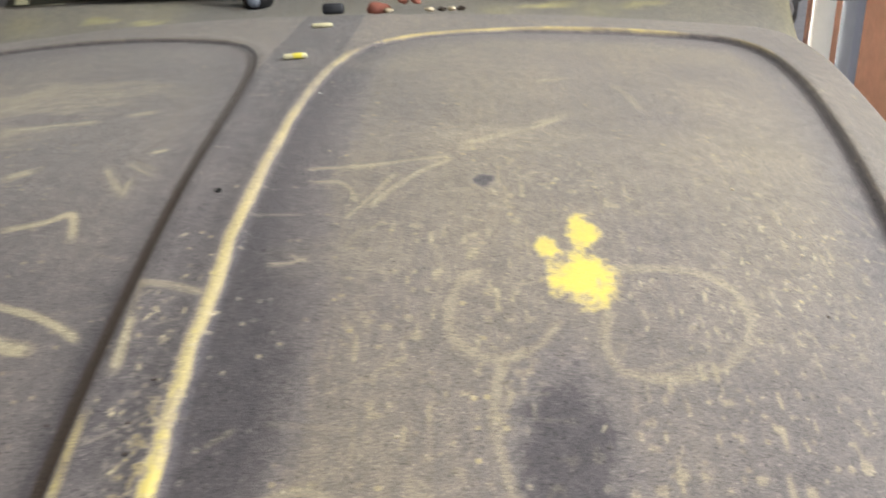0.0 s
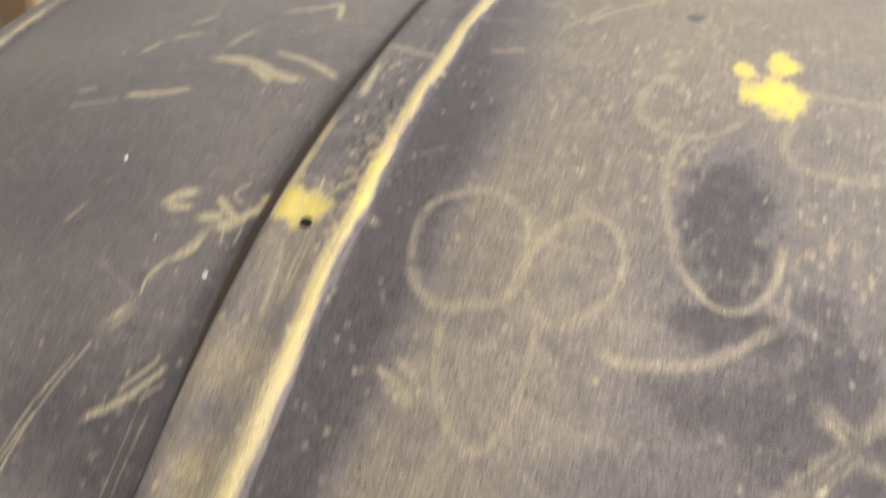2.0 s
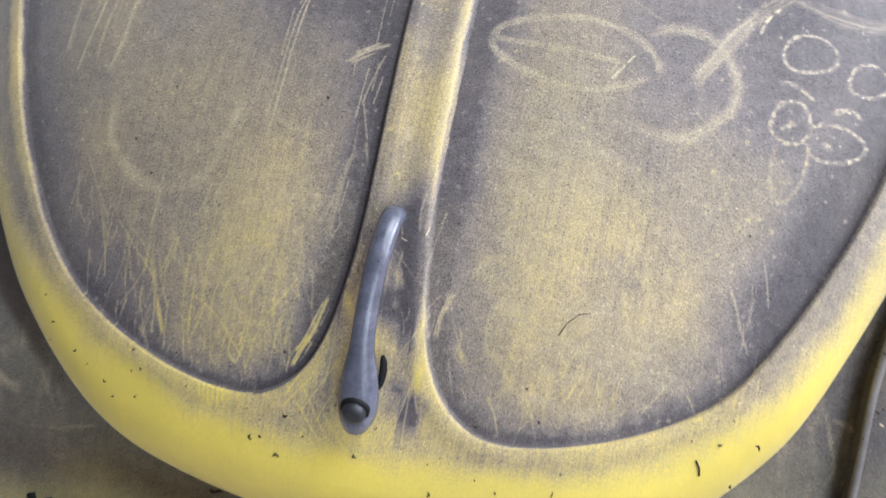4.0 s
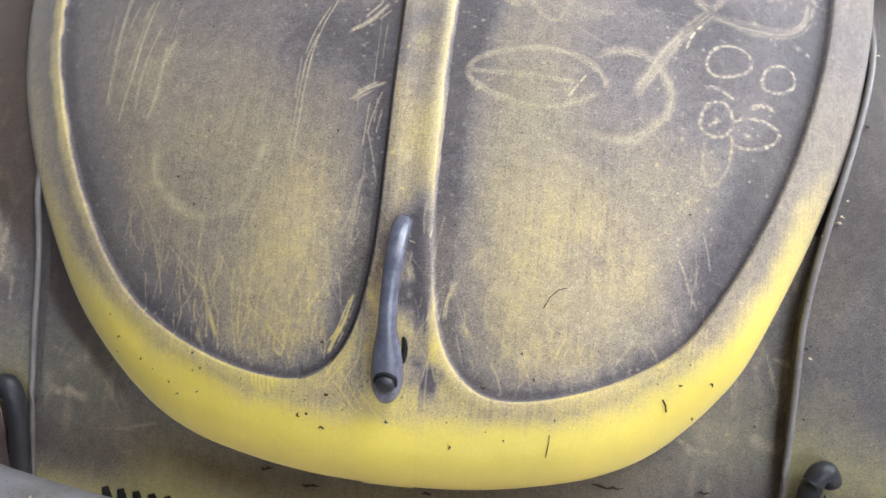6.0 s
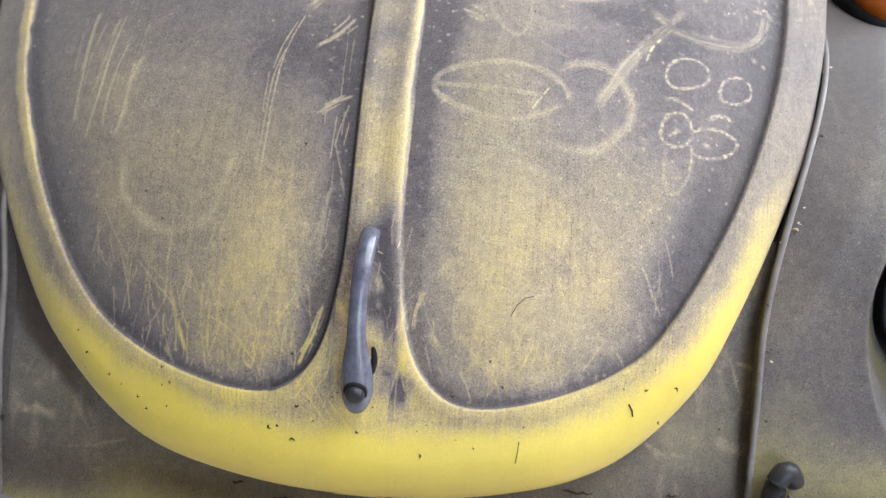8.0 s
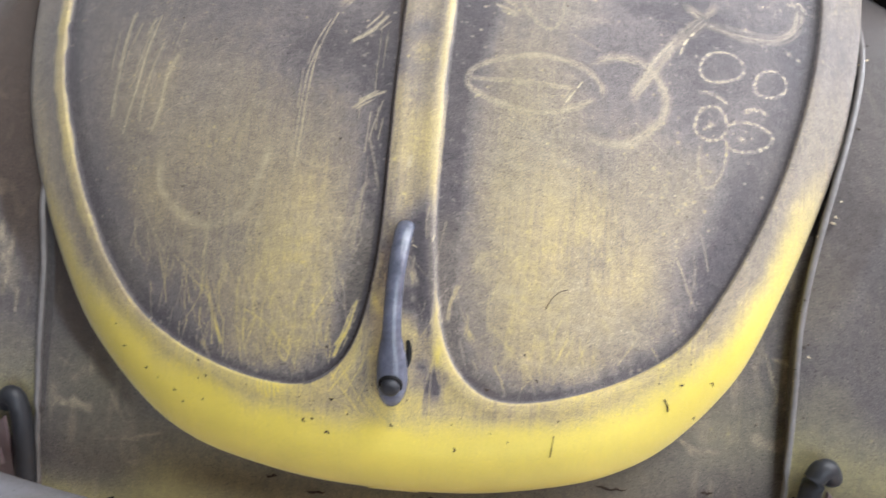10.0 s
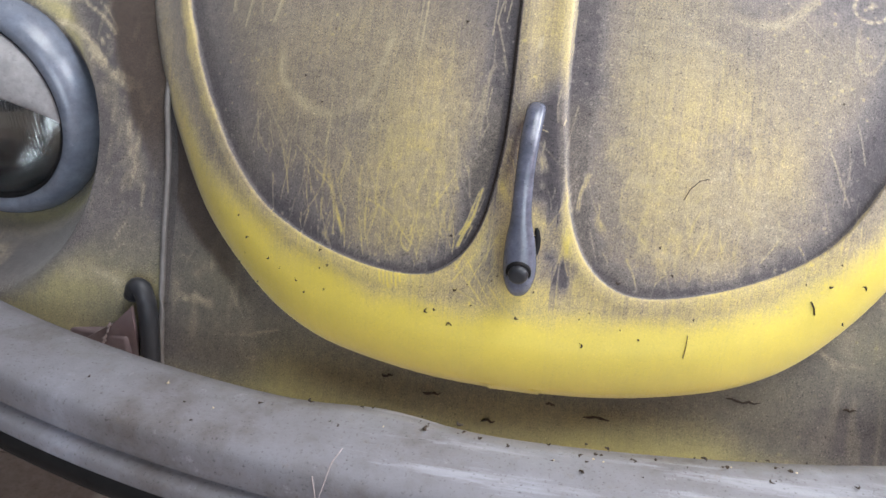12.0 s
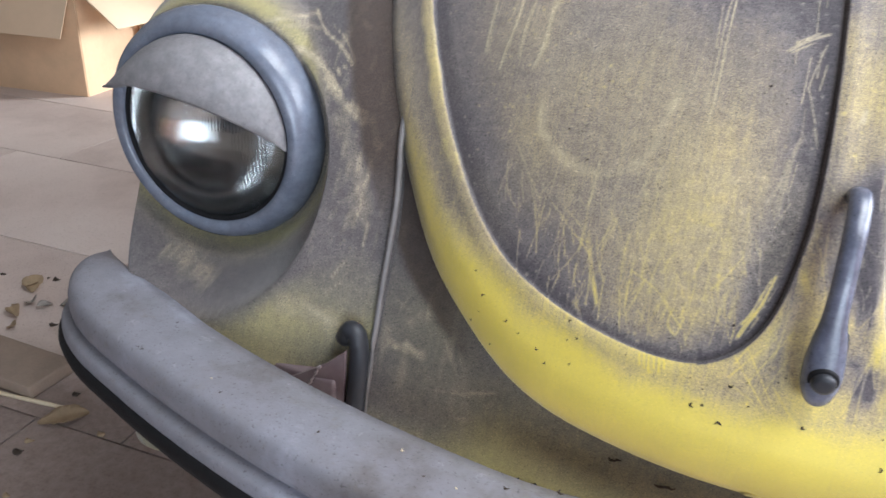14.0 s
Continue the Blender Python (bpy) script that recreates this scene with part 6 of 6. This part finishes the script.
def crumb(size, seed, flat=0.5, stretch=1.0):
    rng = random.Random(seed)
    bm = bmesh.new()
    bmesh.ops.create_icosphere(bm, subdivisions=2, radius=size)
    for v in bm.verts:
        v.co *= 1 + rng.uniform(-0.35, 0.35)
        v.co.z *= flat
        v.co.x *= stretch
        v.co.y += 0.35 * v.co.x * v.co.x / size * (1 if stretch > 1 else 0)
    return bm


red = empty("dried_flower", "dried red flower head lying on the cowl", "flower")
red.matrix_basis = pose(0.070, 0.826, 1.083)
for k in range(9):
    a_ = k * 0.7
    bm = crumb(0.0065, k, 0.5)
    ob = part("petal", bm, RED, red)
    ob.matrix_basis = pose(0.009 * math.cos(a_), 0.007 * math.sin(a_), 0.006 + 0.003 * (k % 3), 30 * math.sin(a_), 40 * math.cos(a_), 40 * k)
bit = tagged(part("dried_petal", crumb(0.011, 31, 0.6), RED), "small dried dark red petal on the cowl", "petal")
bit.matrix_basis = pose(0.040, 0.824, 1.081)
nub = part("rubber_nub", box(0.022, 0.014, 0.011, 0.003), DARKGREY)
tagged(nub, "small black rubber buffer on the cowl", "buffer").matrix_basis = pose(-0.006, 0.817, 1.082)
for k, x in enumerate((0.095, 0.108, 0.118, 0.128, 0.052)):
    ob = tagged(part("crumb", crumb(0.0045, 40 + k), DIRT if k % 2 else STRAW), "crumb of dry plant litter on the cowl", "litter", "crumbs on the cowl")
    ob.matrix_basis = pose(x, 0.818, 1.0785)


def dry_leaf(label, length, width, mat, m, seed=1, group="", curl=0.25):
    rng = random.Random(seed)
    up, across = np.linspace(0, 1, 14), np.linspace(-1, 1, 7)
    pts = np.zeros((2, 14, 7, 3))
    for i, f in enumerate(up):
        w = width * math.sin(math.pi * min(1, f * 0.97 + 0.015)) ** 0.8 * (1 + rng.uniform(-0.12, 0.12))
        for j, g in enumerate(across):
            z = curl * length * (0.5 * g * g * math.sin(math.pi * f) + 0.4 * f * f) + rng.uniform(-1, 1) * 0.015 * length
            pts[0, i, j] = (g * w / 2, f * length - length / 2, z + 0.0006)
            pts[1, i, j] = (g * w / 2, f * length - length / 2, z)
    sheet = np.concatenate([pts[0], pts[1][:, ::-1]], 1)
    ob = tagged(grid("dry_leaf", sheet, mat, loop=True), label, "leaf", group)
    ob.matrix_basis = m
    return ob


dry_leaf("grey pointed dry leaf standing against the windscreen", 0.09, 0.034, GREYLEAF, pose(0.225, 0.93, 1.125, 62, 8, -14), 4)
F = "leaves on the floor"
dry_leaf("curled tan dry leaf on the floor", 0.085, 0.05, LEAF, pose(-1.05, 0.30, 0.006, 0, 0, -55), 5, F)
dry_leaf("curled pale dry leaf on the floor", 0.07, 0.045, LEAF, pose(-1.48, 0.65, 0.006, 0, 0, 40), 6, F, 0.4)
for k in range(12):
    rng = random.Random(90 + k)
    dry_leaf("small crumpled dry leaf on the floor", rng.uniform(0.03, 0.06), rng.uniform(0.02, 0.035), LEAF if k % 2 else GREYLEAF, pose(-1.45 + rng.uniform(-0.16, 0.18), 0.58 + rng.uniform(-0.12, 0.10), 0.005, rng.uniform(-20, 20), rng.uniform(-20, 20), rng.uniform(0, 360)), 100 + k, F, 0.5)


def twig(label, pts, radius, mat, name="twig"):
    return tagged(tube(name, pts, radius, mat, None, "", 6), label, "twig")


def lid_twig(label, xu, radius, mat, side=None):
    ob = twig(label, [on_lid(x, u, 0.0006 + 0.0004 * (k % 2)) for k, (x, u) in enumerate(xu)], radius, mat)
    return ob


lid_twig("tiny brown twig on the yellow rim", [(0.206, 0.420), (0.209, 0.416), (0.210, 0.412)], 0.0006, DIRT)
lid_twig("thin brown stalk hanging on the yellow lip", [(0.122, 0.384), (0.1215, 0.376), (0.1205, 0.369)], 0.00035, DIRT)
lid_twig("curled hair-thin twig on the dusty panel", [(0.108, 0.470), (0.112, 0.478), (0.118, 0.484), (0.124, 0.486)], 0.00035, DIRT)
lid_twig("hair-thin straw by the handle", [(0.006, 0.506), (0.014, 0.503), (0.019, 0.507), (0.022, 0.514)], 0.0005, STRAW)
rng = random.Random(7)
for k in range(46):
    s_ = -1 if k % 3 == 0 else 1
    x = rng.uniform(-0.25, 0.30)
    u = rng.uniform(0.365, 0.415) + 0.55 * x * x + (0.02 if k % 4 == 0 else 0)
    ob = part("crumb", crumb(rng.uniform(0.0004, 0.0009), 200 + k, 0.6, rng.uniform(1.0, 2.6)), DIRT)
    tagged(ob, "tiny dark crumb on the yellow lip", "litter", "crumbs on the lip")
    rest(ob, x, u, 0.0006, 67 * k)
for k in range(60):
    x, u = rng.uniform(-0.36, 0.36), rng.uniform(0.50, 1.15)
    ob = part("speck", crumb(rng.uniform(0.0004, 0.0009), 300 + k, 0.6), STRAW if k % 3 == 0 else DIRT)
    tagged(ob, "tiny speck of litter in the dust", "litter", "specks on the bonnet")
    rest(ob, x, u, -0.003 if abs(x) > 0.03 else 0.0005)
for x, u, r in ((-0.126, 0.806, 0.0012), (-0.037, 0.746, 0.0013), (0.029, 1.115, 0.0010)):
    ob = part("feather_scrap", crumb(r, int(u * 999), 0.5), WHITE)
    rest(tagged(ob, "tiny white scrap on the dusty bonnet", "scrap", "white scraps"), x, u, -0.002)
for x, z, ln, ro in ((0.068, 0.476, 0.022, 8), (-0.07, 0.477, 0.016, -4), (0.18, 0.500, 0.026, 12), (-0.11, 0.486, 0.010, 30), (0.03, 0.482, 0.008, 60), (-0.02, 0.462, 0.012, 10), (0.26, 0.50, 0.01, 40)):
    y = float(apron_y(x, z)) - 0.003
    twig("curl of dark dry litter stuck on the apron", [(x + ln * (f - 0.5), y + rng.uniform(-0.001, 0.001), z + rng.uniform(-0.0016, 0.0016)) for f in np.linspace(0, 1, 7)], [0.0004, 0.0009, 0.0012, 0.0008, 0.0012, 0.0007, 0.0003], DIRT, "litter_curl")
# litter on the bumper's top
for k in range(34):
    x = rng.uniform(-0.18, 0.30) if k < 24 else rng.uniform(-0.6, -0.2)
    dy = rng.uniform(0.045, 0.068) if k < 24 else rng.uniform(0.01, 0.06)
    ob = part("crumb", crumb(rng.uniform(0.0004, 0.0009), 400 + k, 0.5, rng.uniform(1, 2.4)), DIRT if k % 4 else STRAW)
    tagged(ob, "crumb of dry litter on the bumper", "litter", "crumbs on the bumper").matrix_basis = pose(x, -0.186 + bumper_curve(x) + dy, 0.5345, 0, 0, 50 * k)
twig("thin pale straw standing on the bumper", [(-0.112, -0.175, 0.530), (-0.106, -0.186, 0.515), (-0.103, -0.187, 0.527), (-0.098, -0.176, 0.5445), (-0.094, -0.166, 0.548)], 0.0004, FILM, "straw")


# dirt caught along the seam beside the lid
for k in range(40):
    q = fender_point(np.array(rng.uniform(18, 80)), np.array(0.0))
    ob = part("crumb", crumb(rng.uniform(0.0006, 0.0016), 800 + k, 0.6, rng.uniform(1, 2)), DIRT if k % 3 else STRAW)
    tagged(ob, "crumb of dirt caught in the seam", "litter", "crumbs in the seam").matrix_basis = pose(q[0] + rng.uniform(-0.004, 0.008), q[1] - 0.004, q[2] + 0.001, 0, 0, 70 * k)
for k in range(30):
    x = rng.uniform(-0.14, 0.20)
    ob = part("crumb", crumb(rng.uniform(0.0005, 0.0013), 900 + k, 0.5, rng.uniform(1, 2.2)), DIRT)
    tagged(ob, "crumb of dirt along the bumper's dented edge", "litter", "crumbs on the bumper").matrix_basis = pose(x, -0.186 + bumper_curve(x) + rng.uniform(0.058, 0.072) + 0.010 * math.exp(-((x + 0.09) / 0.05) ** 2), 0.5335, 0, 0, 50 * k)


# ---- boxes and clutter ----
def carton(label, at, size, turn, flaps):
    sx, sy, sz = size
    c = empty("cardboard_box", label, "box")
    c.matrix_basis = pose(*at, 0, 0, turn)
    t = 0.006
    for nm, d in (("side", (sx, t, sz, 0, -sy / 2, sz / 2)), ("side", (sx, t, sz, 0, sy / 2, sz / 2)), ("side", (t, sy - 2 * t, sz, -sx / 2 + t / 2, 0, sz / 2)), ("side", (t, sy - 2 * t, sz, sx / 2 - t / 2, 0, sz / 2)), ("bottom", (sx - 2 * t, sy - 2 * t, t, 0, 0, t))):
        part(nm, box(*d[:3], 0.002, d[3:]), CARD, c)
    for w, dpt, x, y, ax, ay, az in flaps:
        f = part("flap", box(w, dpt, t, 0.002, (0, -dpt / 2, 0)), CARDIN, c, "bent open cardboard flap")
        f.matrix_basis = pose(x, y, sz, ax, ay, az)
    return c


carton("open brown cardboard box with bent flaps on the floor", (-2.93, 2.28, 0), (0.56, 0.52, 0.46), 6, ((0.54, 0.22, 0, -0.26, 62, 0, 0), (0.50, 0.24, 0.28, 0, 40, 0, 90), (0.54, 0.22, 0, 0.26, -30, 0, 180)))
sheet = tagged(part("cardboard_sheet", box(1.05, 0.012, 1.7, 0.003, (0, 0, 0.85)), CARD), "large brown cardboard sheet leaning upright", "cardboard")
sheet.matrix_basis = pose(-2.56, 2.85, 0.0, -4, 0, 22)
roll = empty("striped_tube", "tan cardboard tube with blue tape bands", "tube")
roll.matrix_basis = pose(-2.63, 2.5, 0.47)
tube("shaft", [(0, 0, -0.46), (0, 0, 1.0)], 0.05, CARDIN, roll, "", 16)
for z in (0.30, 0.42, 0.62):
    tube("band", [(0, 0, z), (0, 0, z + 0.06)], 0.052, BLUE, roll, "blue tape band", 16)
sacks = empty("printed_sack", "stacked pale sack with green and red print", "sack")
sacks.matrix_basis = pose(-1.95, 3.45, 0)
bm = bmesh.new()
bmesh.ops.create_cube(bm, size=1)
bmesh.ops.subdivide_edges(bm, edges=bm.edges[:], cuts=9, use_grid_fill=True)
for v in bm.verts:
    x, y, z = v.co
    bulge = 1 - 0.25 * abs(2 * z) ** 4
    v.co = (x * 0.84 * bulge + 0.015 * math.sin(23 * z + 5 * y), y * 0.34 * bulge + 0.014 * math.sin(17 * x + 31 * z), (z + 0.5) * 1.34)
part("body", bm, PALEPRINT, sacks)
rp = random.Random(5)
for x, z, w, h, mat in ((-0.24, 1.10, 0.10, 0.09, GREEN), (-0.19, 1.18, 0.13, 0.06, GREEN), (-0.28, 1.16, 0.06, 0.06, GREEN), (-0.02, 1.13, 0.05, 0.07, REDPRINT), (0.05, 1.18, 0.06, 0.05, REDPRINT), (-0.30, 0.93, 0.03, 0.015, REDPRINT),
                        (0.01, 1.02, 0.03, 0.05, GREEN), (-0.13, 1.04, 0.06, 0.012, GREEN), (-0.10, 0.99, 0.07, 0.010, DIRT)):
    bm = crumb(1.0, rp.randint(0, 999), 1.0)
    bmesh.ops.transform(bm, matrix=pose(x, -0.168, z) @ Matrix.Diagonal((w, 0.012, h, 1)), verts=bm.verts)
    part("print", bm, mat, sacks)
plank = tagged(part("wooden_plank", box(0.95, 0.105, 0.028, 0.004, (0, 0, 0.014)), WOOD), "weathered wooden plank lying on the floor", "plank")
plank.matrix_basis = pose(-1.62, 0.40, 0.002, 0, 0, -3)
stick = twig("thin dry stick on the floor", [(-1.35, 0.31, 0.004), (-1.2, 0.315, 0.006), (-1.05, 0.33, 0.004)], 0.004, STRAW)
for k in range(70):
    x, y = rng.uniform(-1.6, -0.75), rng.uniform(-0.1, 0.75)
    ob = part("floor_crumb", crumb(rng.uniform(0.002, 0.007), 600 + k, 0.5, rng.uniform(1, 2)), DIRT if k % 3 else LEAF)
    tagged(ob, "crumb of dry litter on the floor", "litter", "crumbs on the floor").matrix_basis = pose(x, y, 0.003)
